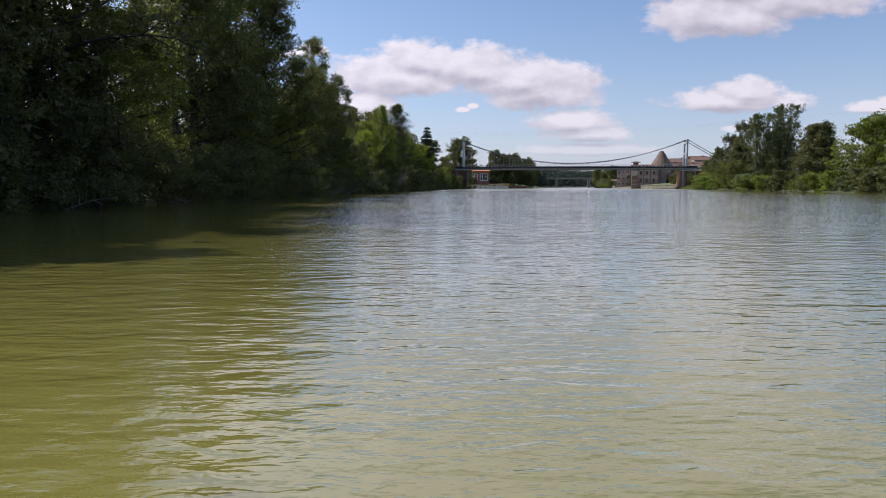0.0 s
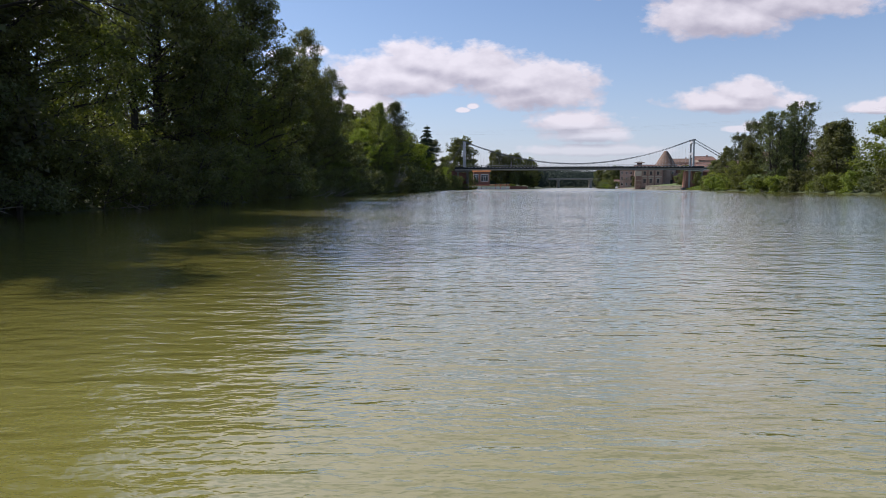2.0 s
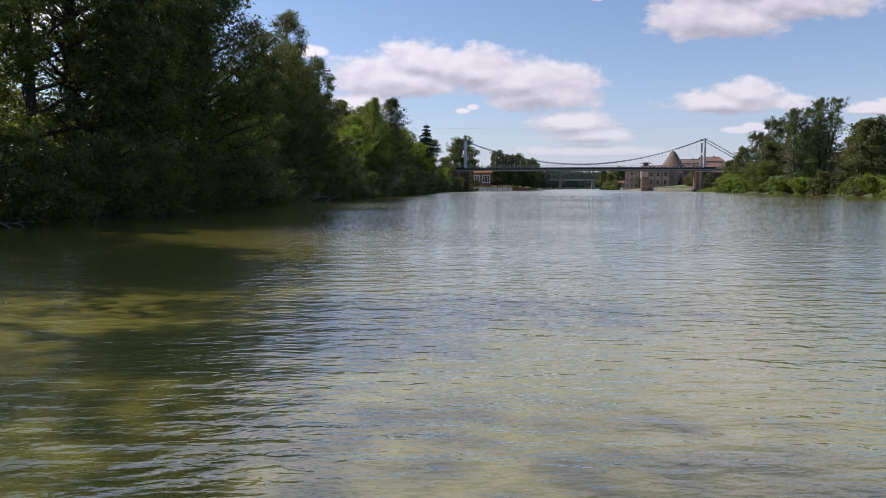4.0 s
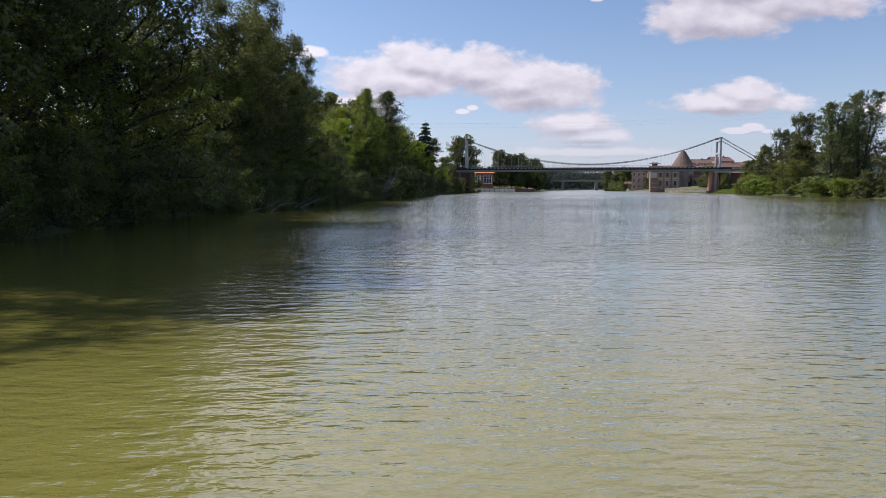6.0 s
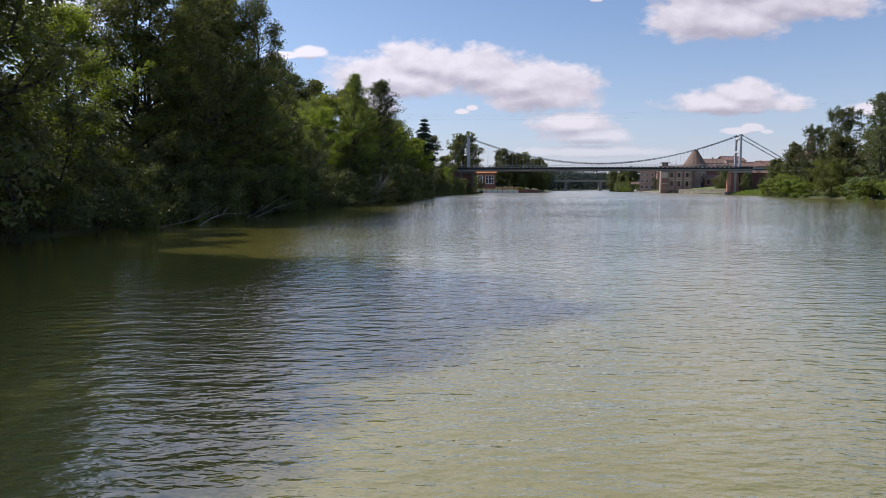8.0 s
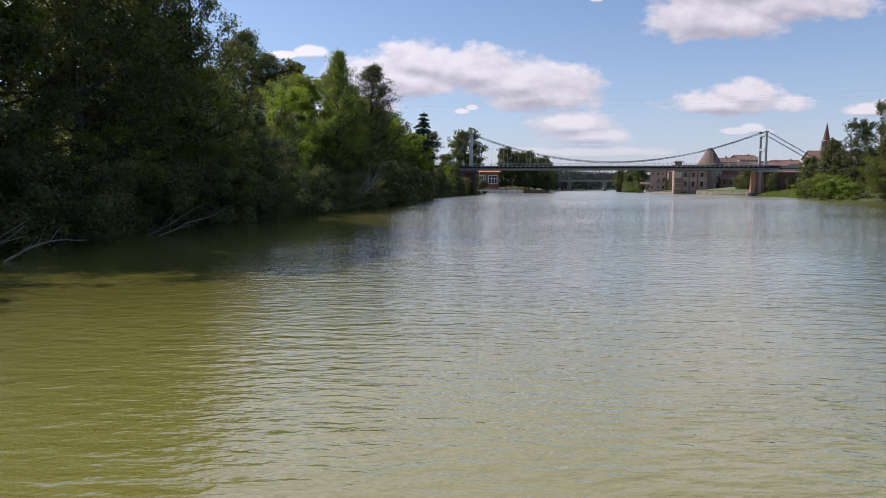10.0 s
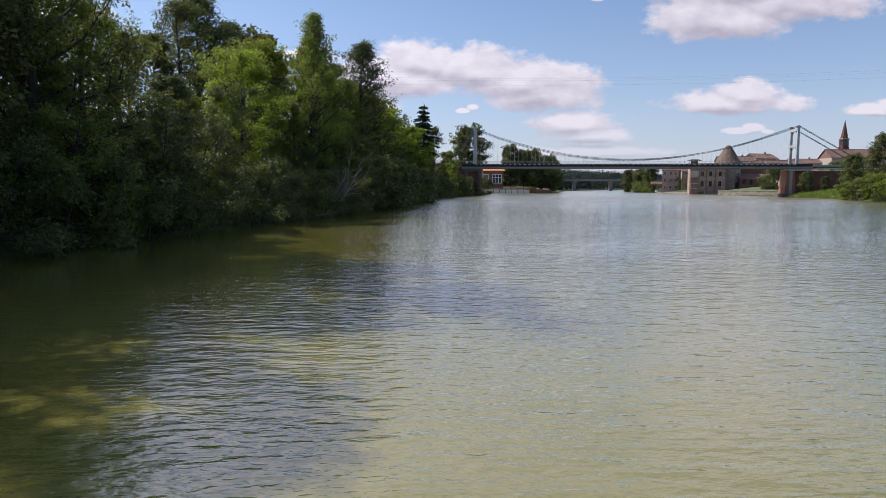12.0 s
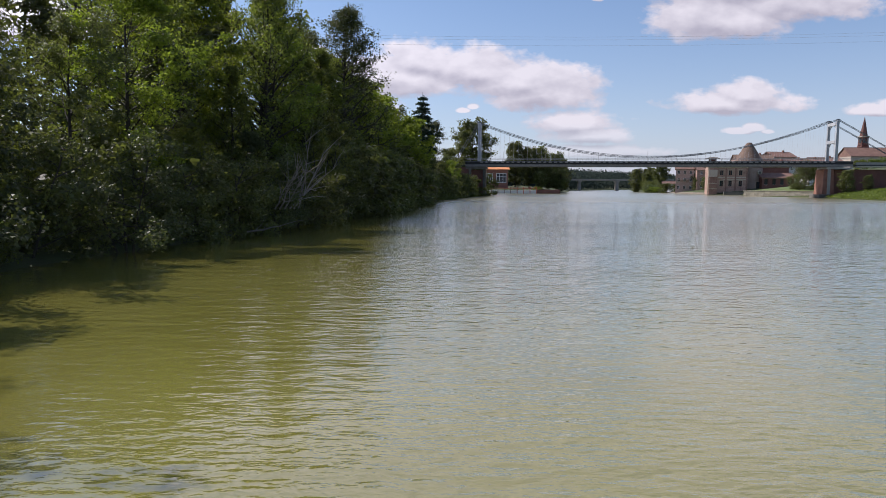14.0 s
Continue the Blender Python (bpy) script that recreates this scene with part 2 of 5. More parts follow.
WATER = river_water()
SOIL = surface("bank_soil", [(0.06, 0.06, 0.03), (0.07, 0.10, 0.028)], scale=0.25, fine=5, bump=0.6, per="island", spread=0.0)
SHINGLE = surface("shingle", [(0.15, 0.125, 0.09), (0.26, 0.22, 0.165)], scale=0.7, fine=5, bump=0.6)
GRASS = surface("grass", [(0.085, 0.135, 0.032), (0.15, 0.185, 0.05)], scale=0.2, fine=7, bump=0.5)
BARK = surface("bark", [(0.028, 0.024, 0.019), (0.058, 0.049, 0.040)], scale=1.5, fine=14, bump=0.8, stretch=(1, 1, 0.25))
DEADWOOD = surface("bleached_wood", [(0.17, 0.15, 0.125), (0.27, 0.24, 0.20)], scale=2, fine=18, bump=0.5)
LEAF_DARK = leafage("leaf_dark", (0.050, 0.056, 0.028), (0.128, 0.142, 0.054), glow=0.38)
LEAF_MID = leafage("leaf_mid", (0.056, 0.068, 0.024), (0.162, 0.186, 0.052), glow=0.46)
LEAF_SPRING = leafage("leaf_spring", (0.064, 0.088, 0.020), (0.155, 0.185, 0.044), glow=0.5)
LEAF_LIME = leafage("leaf_lime", (0.078, 0.108, 0.022), (0.200, 0.240, 0.052), glow=0.56)
LEAF_GREY = leafage("leaf_grey", (0.041, 0.054, 0.024), (0.108, 0.127, 0.056), glow=0.26)
LEAF_SALLOW = leafage("leaf_sallow", (0.058, 0.078, 0.036), (0.145, 0.178, 0.084), glow=0.30)
LEAF_FAR = leafage("leaf_far", (0.020, 0.032, 0.024), (0.032, 0.046, 0.032), glow=0.03, rough=0.9)
LEAF_PINE = leafage("needles", (0.012, 0.026, 0.016), (0.030, 0.055, 0.028), glow=0.1)
STEEL = surface("painted_steel", [(0.33, 0.34, 0.36), (0.43, 0.44, 0.45)], scale=0.6, rough=0.5, fine=8, bump=0.05, stains=0.12)
# near-black: the shade in the parapet gaps, and dark window joinery
SHADE_AND_JOINERY = surface("shade_and_joinery", [(0.018, 0.018, 0.02), (0.035, 0.034, 0.035)], scale=0.6, rough=0.6, fine=8, bump=0.05)
STEEL_DARK = surface("dark_steel", [(0.10, 0.11, 0.12), (0.17, 0.18, 0.19)], scale=0.6, rough=0.5, fine=8, bump=0.05)
GIRDER = surface("weathered_steel", [(0.20, 0.185, 0.18), (0.29, 0.27, 0.255)], scale=0.6, rough=0.55, fine=8, bump=0.05)
CONCRETE = surface("concrete", [(0.30, 0.28, 0.25), (0.42, 0.40, 0.36)], scale=0.5, fine=9, bump=0.3)
BRICK = surface("brick", [(0.22, 0.095, 0.065), (0.31, 0.15, 0.105)], scale=0.5, fine=9, bump=0.4)
BRICK_OLD = surface("old_brick", [(0.27, 0.165, 0.13), (0.48, 0.325, 0.26)], scale=0.45, fine=3, bump=0.4, stains=0.4)
BRICK_MILL = surface("mill_brick", [(0.17, 0.095, 0.075), (0.27, 0.165, 0.13)], scale=0.5, fine=4, bump=0.4, stains=0.4)
# for wet footings, a dark roof, and tree shade on the left columns
WET_AND_SHADED_STONE = surface("wet_and_shaded_stone", [(0.10, 0.09, 0.075), (0.17, 0.155, 0.13)], scale=0.6, fine=8, bump=0.4)
BRICK_CHURCH = surface("church_brick", [(0.115, 0.052, 0.043), (0.16, 0.075, 0.06)], scale=0.4, fine=6, bump=0.3)
BRICK_DARK = surface("dark_brick", [(0.15, 0.065, 0.05), (0.22, 0.10, 0.075)], scale=0.5, fine=8, bump=0.4)
PLASTER = surface("plaster", [(0.38, 0.31, 0.25), (0.48, 0.41, 0.34)], scale=0.3, fine=6, bump=0.2)
ROUGHCAST = surface("roughcast", [(0.27, 0.192, 0.158), (0.39, 0.295, 0.245)], scale=0.35, fine=5, bump=0.4, stains=0.45)
PINK_RENDER = surface("pink_render", [(0.38, 0.262, 0.225), (0.49, 0.365, 0.32)], scale=0.3, fine=4, bump=0.3, stains=0.4)
PLASTER_WHITE = surface("white_plaster", [(0.62, 0.60, 0.56), (0.76, 0.74, 0.70)], scale=0.3, fine=6, bump=0.15)
TILE = surface("roof_tile", [(0.15, 0.085, 0.066), (0.22, 0.13, 0.10)], scale=0.4, fine=5, bump=0.5)
TILE_ORANGE = surface("orange_tile", [(0.52, 0.19, 0.07), (0.60, 0.27, 0.12)], scale=0.6, fine=6, bump=0.4)
TILE_GREY = surface("weathered_tile", [(0.115, 0.078, 0.058), (0.185, 0.118, 0.085)], scale=0.3, fine=4, bump=0.6, stains=0.45)
STONE = surface("quay_stone", [(0.38, 0.33, 0.25), (0.50, 0.45, 0.36)], scale=0.5, fine=6, bump=0.4)
GLASS = surface("window_glass", [(0.02, 0.025, 0.03), (0.04, 0.045, 0.05)], rough=0.08, bump=0.0, coat_spec=0.6)
WHITE = surface("white_paint", [(0.70, 0.70, 0.68), (0.80, 0.80, 0.78)], rough=0.5, bump=0.05)
RED = surface("red_paint", [(0.42, 0.09, 0.06), (0.50, 0.13, 0.09)], rough=0.5, bump=0.05)
TAR = surface("asphalt", [(0.045, 0.045, 0.045), (0.065, 0.063, 0.06)], fine=20)


# ---- mesh helpers ----
def part(name, bm, material, parent=None, label=""):
    mesh = bpy.data.meshes.new(name)
    bm.to_mesh(mesh)
    bm.free()
    mesh.materials.append(material)
    ob = new(name, mesh)
    ob.parent = parent
    if label:
        tagged(ob, label)
    return ob


def add_box(bm, x0, y0, z0, x1, y1, z1, m=None, taper=0.0):
    """A box; taper narrows its top, in metres on every side."""
    t = taper
    vs = [bm.verts.new(p) for p in ((x0, y0, z0), (x1, y0, z0), (x1, y1, z0), (x0, y1, z0),
                                    (x0 + t, y0 + t, z1), (x1 - t, y0 + t, z1), (x1 - t, y1 - t, z1), (x0 + t, y1 - t, z1))]
    for q in ((3, 2, 1, 0), (4, 5, 6, 7), (0, 1, 5, 4), (1, 2, 6, 5), (2, 3, 7, 6), (3, 0, 4, 7)):
        bm.faces.new([vs[i] for i in q])
    if m:
        bmesh.ops.transform(bm, matrix=m, verts=vs)
    return vs


def box(x0, y0, z0, x1, y1, z1, taper=0.0, soft=0.0):
    bm = bmesh.new()
    add_box(bm, x0, y0, z0, x1, y1, z1, None, taper)
    if soft:
        bmesh.ops.bevel(bm, geom=bm.edges[:], offset=soft, segments=2, affect="EDGES", profile=0.6)
    return bm


def add_tube(bm, points, radii, sides=6, close=True):
    """A round bar along points."""
    rings = []
    pts = [Vector(p) for p in points]
    for i, p in enumerate(pts):
        way = (pts[min(i + 1, len(pts) - 1)] - pts[max(i - 1, 0)]).normalized()
        side = way.cross(Vector((0, 0, 1)) if abs(way.z) < 0.9 else Vector((1, 0, 0))).normalized()
        up = side.cross(way)
        r = radii[i] if isinstance(radii, (list, tuple)) else radii
        rings.append([bm.verts.new(p + r * (math.cos(a) * side + math.sin(a) * up))
                      for a in (2 * math.pi * k / sides for k in range(sides))])
    for a, b in zip(rings, rings[1:]):
        for k in range(sides):
            bm.faces.new((a[k], a[(k + 1) % sides], b[(k + 1) % sides], b[k]))
    if close:
        bm.faces.new(rings[0])
        bm.faces.new(rings[-1][::-1])


def tube(points, radii, sides=6):
    bm = bmesh.new()
    add_tube(bm, points, radii, sides)
    return bm


def thing(name, m, label, category, group=""):
    ob = new(name)
    ob.matrix_basis = m
    return tagged(ob, label, category, group)


# ---- ground and water ----
LEFT_SHORE = [(-400, -30), (-60, -25), (30, -23), (50, -21.5), (66, -18), (80, -21), (97, -20.5), (125, -18.5), (141, -16), (155, -13.5),
              (174, -10.5), (250, -5.5), (300, 3), (335, 9), (395, 16), (428, 17.5), (429.6, 44), (445, 46), (470, 66), (520, 78), (760, 128), (1000, 230), (1400, 480), (4500, 2400)]
RIGHT_SHORE = [(-400, 76), (-60, 80), (110, 86), (143, 88.5), (170, 93.5), (195, 96), (235, 97), (262, 104), (290, 112.5), (318, 117), (326, 125), (334, 125), (353, 110.4), (400, 131), (412, 136), (417, 124), (480, 131),
               (560, 137), (760, 186), (1000, 300), (1400, 560), (4500, 2500)]
LEFT_Y, LEFT_X = np.array(LEFT_SHORE, float).T
RIGHT_Y, RIGHT_X = np.array(RIGHT_SHORE, float).T


def inland(x, y):
    """How far a place lies from the water's edge: positive on land."""
    return np.maximum(np.interp(y, LEFT_Y, LEFT_X) - x, x - np.interp(y, RIGHT_Y, RIGHT_X))


def ground_height(x, y):
    s = inland(x, y)
    right = x > 60
    z = np.interp(s, [-12, -1.5, 0.5, 4, 14, 40, 120, 900, 3000], [-2.5, -0.7, 0.05, 1.0, 2.4, 3.5, 5, 9, 12])
    town = np.interp(y, [290, 310, 380, 440], [0, 1, 1, 1]) * right
    z = z + town * np.interp(s, [0, 12, 38, 70, 150, 300], [0, 0.0, 0.6, 7, 13, 16])
    hills = np.interp(y, [900, 1800, 3200], [0, 14, 36])
    z = z + np.where(s > 0, hills * np.interp(s, [0, 60, 400], [0, 0.3, 1]), 0)
    return z


def build_ground():
    def steps(lo, hi, fine_lo, fine_hi, step, grow=1.18):
        inner = list(np.arange(fine_lo, fine_hi + step, step))
        d, v = step, inner[-1]
        while v < hi:
            d *= grow
            v += d
            inner.append(v)
        d, v = step, inner[0]
        while v > lo:
            d *= grow
            v -= d
            inner.insert(0, v)
        return np.array(inner)
    xs = steps(-4200, 4200, -50, 170, 2.2)
    ys = steps(-1500, 4700, -20, 520, 3.2)
    gx, gy = np.meshgrid(xs, ys)
    gz = ground_height(gx, gy)
    lumps = np.sin(gx * 0.9 + np.sin(gy * 0.53) * 2) * np.sin(gy * 0.71 + np.cos(gx * 0.37) * 2)
    gz = gz + 0.14 * lumps * np.clip(inland(gx, gy) / 3, 0, 1)
    nx, ny = len(xs), len(ys)
    verts = np.stack([gx.ravel(), gy.ravel(), gz.ravel()], 1)
    i = np.arange(nx * ny).reshape(ny, nx)
    quads = np.stack([i[:-1, :-1].ravel(), i[:-1, 1:].ravel(), i[1:, 1:].ravel(), i[1:, :-1].ravel()], 1)
    mesh = bpy.data.meshes.new("ground")
    mesh.from_pydata(verts.tolist(), [], quads.tolist())
    mesh.shade_smooth()
    mesh.materials.append(SOIL)
    tagged(new("ground", mesh), "low earthy river banks with leaf litter and grass", "ground", kind="structure")
    bm = bmesh.new()
    ring = [bm.verts.new(p) for p in ((-4000, -1400, 0), (4000, -1400, 0), (4000, 4600, 0), (-4000, 4600, 0))]
    bm.faces.new(ring)
    water = part("water", bm, WATER)
    tagged(water, "silty green river water with small wind ripples", "river", kind="structure")


build_ground()
# ---- trees ----
def leaf_mesh(name, centres, outward, size, material, rng, shape=0.55, droop=0.0, corners=4):
    """Many small leaves, folded rhombs or plain three-cornered blades, about the given centres; they face roughly outward and up."""
    n = len(centres)
    normal = outward * 0.7 + rng.normal(size=(n, 3)) * 0.75 + np.array([0, 0, 0.45])
    normal /= np.linalg.norm(normal, axis=1)[:, None] + 1e-9
    along = np.cross(normal, rng.normal(size=(n, 3)))
    along[:, 2] -= droop
    along -= (along * normal).sum(1)[:, None] * normal
    along /= np.linalg.norm(along, axis=1)[:, None] + 1e-9
    across = np.cross(normal, along)
    length = size * rng.uniform(0.65, 1.35, n)[:, None]
    fold = normal * length * 0.10
    if corners == 4:
        pts = [centres - along * length * 0.5, centres + across * length * shape * 0.5 + fold,
               centres + along * length * 0.5, centres - across * length * shape * 0.5 + fold]
    else:
        pts = [centres - along * length * 0.4 - across * length * shape * 0.7, centres - along * length * 0.4 + across * length * shape * 0.7, centres + along * length * 0.6]
    pts = np.stack(pts, 1).reshape(-1, 3)
    mesh = bpy.data.meshes.new(name)
    mesh.vertices.add(corners * n)
    mesh.vertices.foreach_set("co", pts.astype(np.float32).ravel())
    mesh.loops.add(corners * n)
    mesh.loops.foreach_set("vertex_index", np.arange(corners * n, dtype=np.int32))
    mesh.polygons.add(n)
    mesh.polygons.foreach_set("loop_start", np.arange(0, corners * n, corners, dtype=np.int32))
    mesh.polygons.foreach_set("loop_total", np.full(n, corners, dtype=np.int32))
    mesh.update(calc_edges=True)
    mesh.materials.append(material)
    return mesh


def profile_at(kind, f):
    """How wide a crown is at the part f of its height, from 0 to 1."""
    if kind == "round":
        return math.sqrt(max(0.05, 1 - (2 * f - 0.95) ** 2)) 
    if kind == "tall":
        return 0.50 + 0.5 * math.sin(math.pi * min(1, f * 1.15 + 0.12)) if f < 0.8 else max(0.14, (1 - f) * 3.2)
    if kind == "bush":
        return math.sqrt(max(0.04, 1 - f ** 2.2))
    return 1.0


def build_tree(name, seed, height, radius, base=0.18, kind="round", limbs=20, leaves=9000, leaf=0.27, material=None, rise=0.5,
               clump=0.75, forks=5, trunk_r=None, droop=0.0, label="", lean=0.0, stems=1, corners=3, face=1.0):
    """A tree from its seed: wandering trunk, limbs that fork, and leaves in clumps about the twigs, with gaps between."""
    rng = np.random.default_rng(seed)
    root = new(name)
    tagged(root, label, "bush" if kind == "bush" else "tree")
    wood = bmesh.new()
    trunk_r = trunk_r or height * 0.016
    twigs, ways = [], []
    for stem in range(stems):
        spread = 0.0 if stems == 1 else 1.0
        ang = 2 * math.pi * stem / stems + rng.uniform(-0.5, 0.5)
        offx, offy = math.cos(ang) * spread, math.sin(ang) * spread
        sway = rng.normal(size=(9, 2)).cumsum(0) * height * 0.008
        path = []
        for i in range(9):
            f = i / 8
            path.append((offx * (0.25 + radius * 0.45 * f) + sway[i, 0] * f + lean * height * f * f, offy * (0.25 + radius * 0.45 * f) + sway[i, 1] * f, height * 0.97 * f - 0.4))
        top_r = 0.03
        add_tube(wood, path, [max(top_r, trunk_r * (1 - 0.92 * i / 8)) for i in range(9)], 6)
        count = max(4, limbs // stems)
        turn = rng.uniform(0, 6.28)
        for k in range(count):
            f = base + (1 - base) * ((k + rng.uniform(0, 0.8)) / count)
            f = min(f, 0.985)
            g = (f - base) / (1 - base)
            j = min(7, int(f * 8))
            a, b = Vector(path[j]), Vector(path[j + 1])
            start = a.lerp(b, f * 8 - j)
            turn += 2.4 + rng.uniform(-0.5, 0.5)
            reach = radius * profile_at(kind, g) * rng.uniform(0.62, 1.12)
            up = rise * (0.4 + 0.9 * g) + rng.uniform(-0.15, 0.2)
            heading = Vector((math.cos(turn), math.sin(turn), up)).normalized()
            line = [start]
            for step in range(4):
                heading = (heading + Vector(rng.normal(size=3) * 0.16) + Vector((0, 0, 0.07 - droop * 0.25))).normalized()
                line.append(line[-1] + heading * reach * 0.27)
            r0 = max(0.03, trunk_r * (1 - 0.9 * f) * 0.55)
            add_tube(wood, line, [r0, r0 * 0.75, r0 * 0.5, r0 * 0.32, 0.012], 4, False)
            for q in range(forks):
                w = 0.35 + 0.65 * (q + rng.uniform(0, 1)) / forks
                s = min(3, int(w * 4))
                foot = line[s].lerp(line[s + 1], w * 4 - s)
                side = (heading + Vector(rng.normal(size=3) * 0.75) + Vector((0, 0, 0.15 - droop * 0.5))).normalized()
                span = max(0.5, reach * rng.uniform(0.2, 0.42))
                tip = foot + side * span
                add_tube(wood, [foot, tip], [r0 * 0.35, 0.008], 3, False)
                for e in (0.55, 1.0):
                    twigs.append(tuple(foot.lerp(tip, e)))
                    ways.append(tuple((foot.lerp(tip, e) - Vector((path[j][0], path[j][1], start.z - 0.3 * reach))).normalized()))
            twigs.append(tuple(line[-1]))
            ways.append(tuple(heading))
    twigs, ways = np.array(twigs), np.array(ways)
    weight = rng.uniform(0.35, 1.0, len(twigs)) ** 1.3
    pick = rng.choice(len(twigs), leaves, p=weight / weight.sum())
    spot = rng.normal(size=(leaves, 3))
    spot /= (np.linalg.norm(spot, axis=1)[:, None] + 1e-9)
    spot *= (rng.uniform(0, 1, leaves) ** 0.45)[:, None]
    sizes = clump * rng.uniform(0.6, 1.3, len(twigs))
    centres = twigs[pick] + spot * sizes[pick][:, None] * np.array([1.0, 1.0, 0.62])
    centres[:, 2] -= droop * rng.uniform(0, 1, leaves) ** 2 * 1.6
    low = centres[:, 2] < 0.15
    centres[low, 2] = rng.uniform(0.15, 1.2, low.sum())
    outward = ways[pick] * 0.6 + spot * 0.8
    if face < 1.0:      # thinner on the side away from the river
        seen = centres[:, 0] * 0.75 - centres[:, 1] * 0.66 > -radius * 0.12
        keep = seen | (rng.uniform(0, 1, leaves) < face)
        centres, outward = centres[keep], outward[keep]
    trunk = part("trunk", wood, BARK, root)
    crown = new("crown", leaf_mesh("crown", centres, outward, leaf, material, rng, droop=droop, corners=corners))
    crown.parent = root
    return root


def build_conifer(seed, height, radius):
    """A dark conifer: many drooping boughs, each with a fan of side twigs full of needles."""
    rng = np.random.default_rng(seed)
    root = tagged(new("conifer"), "tall dark green conifer with layered boughs above the river trees", "tree")
    wood = bmesh.new()
    add_tube(wood, [(0, 0, -0.4), (0.1, 0, height * 0.5), (0, 0.1, height)], [0.4, 0.25, 0.03], 7)
    centres, outs = [], []
    layers = 20
    for k in range(layers):
        f = 0.10 + 0.885 * (k + rng.uniform(-0.3, 0.3)) / layers
        for a in range(8):
            ang = a * 0.785 + k * 1.3 + rng.uniform(-0.35, 0.35)
            reach = min(radius, 12.0 * (1 - f) ** 0.9) * rng.uniform(0.5, 1.15) + 0.25
            start = np.array([0, 0, f * height])
            end = np.array([math.cos(ang) * reach, math.sin(ang) * reach, f * height - 0.22 * reach + rng.uniform(-0.4, 0.4)])
            add_tube(wood, [tuple(start), tuple(end)], [0.05, 0.01], 3)
            n = int(34 + 44 * reach)
            w = rng.uniform(0.05, 1, n)[:, None] ** 0.8
            wide = 0.45 * (1.15 - w) + 0.12
            centres.append(start + (end - start) * w + rng.normal(size=(n, 3)) * wide * np.array([1.0, 1.0, 0.45]))
            outs.append(np.tile([math.cos(ang) * 0.5, math.sin(ang) * 0.5, 0.8], (n, 1)))
    part("trunk", wood, BARK, root)
    centres, outs = np.concatenate(centres), np.concatenate(outs)
    crown = new("crown", leaf_mesh("crown", centres, outs, 0.42, LEAF_PINE, rng, shape=0.5, corners=3))
    crown.parent = root
    return root


def stand(x, y):
    return float(ground_height(np.array(float(x)), np.array(float(y))))


def plant(template, x, y, size=1.0, turn=None, label="", group="", squash=1.0, sink=0.15):
    """A copy of a template tree on the ground at x, y."""
    turn = random.uniform(0, 360) if turn is None else turn
    z = max(stand(x, y), -0.35) - sink
    ob = copy_thing(template, pose(x, y, z, random.uniform(-2, 2), random.uniform(-2, 2), turn))
    ob.scale = (size * squash, size * squash, size)
    if label:
        tagged(ob, label)
    if group:
        tagged(ob, group=group)
    return ob


STORE = []


def template(*a, **k):
    ob = build_tree(*a, **k)
    ob["h"] = k.get("height", a[2] if len(a) > 2 else 10)
    STORE.append(ob)
    return ob


WOOD = "dark leafy riverside tree of the dense bank woodland"
OPEN = "tall open-crowned ash tree standing over the bank woodland"
T_OPEN = template("ash_tree", 11, 27.0, 6.2, 0.25, "tall", 36, 26000, 0.21, LEAF_DARK, 0.75, 0.95, 7, label=OPEN, face=0.4)
T_ROUND = template("oak_tree", 12, 20.0, 6.4, 0.08, "round", 36, 22500, 0.225, LEAF_DARK, 0.45, 1.0, 7, label=WOOD, face=0.3)
T_ROUND_B = template("oak_tree", 42, 18.0, 6.0, 0.08, "round", 32, 24000, 0.21, LEAF_MID, 0.6, 0.95, 7, label=WOOD, face=0.3)
T_TALL = template("alder_tree", 13, 24.0, 5.8, 0.06, "tall", 40, 25000, 0.225, LEAF_DARK, 0.6, 1.0, 7, label=WOOD, face=0.3)
T_TALL_B = template("alder_tree", 43, 25.0, 5.2, 0.08, "tall", 38, 26500, 0.21, LEAF_MID, 0.9, 0.9, 7, label=WOOD, face=0.3)
T_MID = template("willow_tree", 14, 15.0, 5.0, 0.06, "round", 30, 23000, 0.185, LEAF_GREY, 0.6, 0.8, 7, label="grey-green willow leaning out of the bank woodland", lean=0.12, face=0.3)
T_LIME = template("acacia_tree", 15, 16.0, 5.2, 0.12, "round", 30, 24000, 0.185, LEAF_LIME, 0.6, 0.85, 7, label="bright yellow-green acacia tree in the sun", face=0.4)
T_IVY = template("maple_tree", 17, 18.0, 5.8, 0.05, "round", 36, 24000, 0.21, LEAF_MID, 0.4, 0.95, 7, label="full green maple tree on the river bank", face=0.3)
T_BACK = template("field_maple", 18, 22.0, 7.0, 0.03, "tall", 34, 8500, 0.56, LEAF_DARK, 0.5, 1.6, 6, label=WOOD)
T_POPLAR = template("poplar_tree", 16, 26.0, 6.6, 0.05, "tall", 110, 24000, 0.23, LEAF_GREY, 0.9, 1.0, 6, label="slender poplar with a pale feathery tip")
T_SPIRE = template("lombardy_poplar", 19, 23.0, 5.4, 0.04, "tall", 100, 22000, 0.22, LEAF_MID, 1.0, 0.95, 6, label="narrow upright green poplar of the bank woodland")
F_OAK = template("far_oak", 39, 20.0, 6.6, 0.10, "round", 64, 15000, 0.54, LEAF_DARK, 0.6, 1.25, 7, label="round dark oak by the bridge")
L_TALL = template("hornbeam_tree", 44, 24.0, 5.4, 0.06, "tall", 36, 6500, 0.51, LEAF_DARK, 0.8, 1.1, 6, label=WOOD, face=0.4)
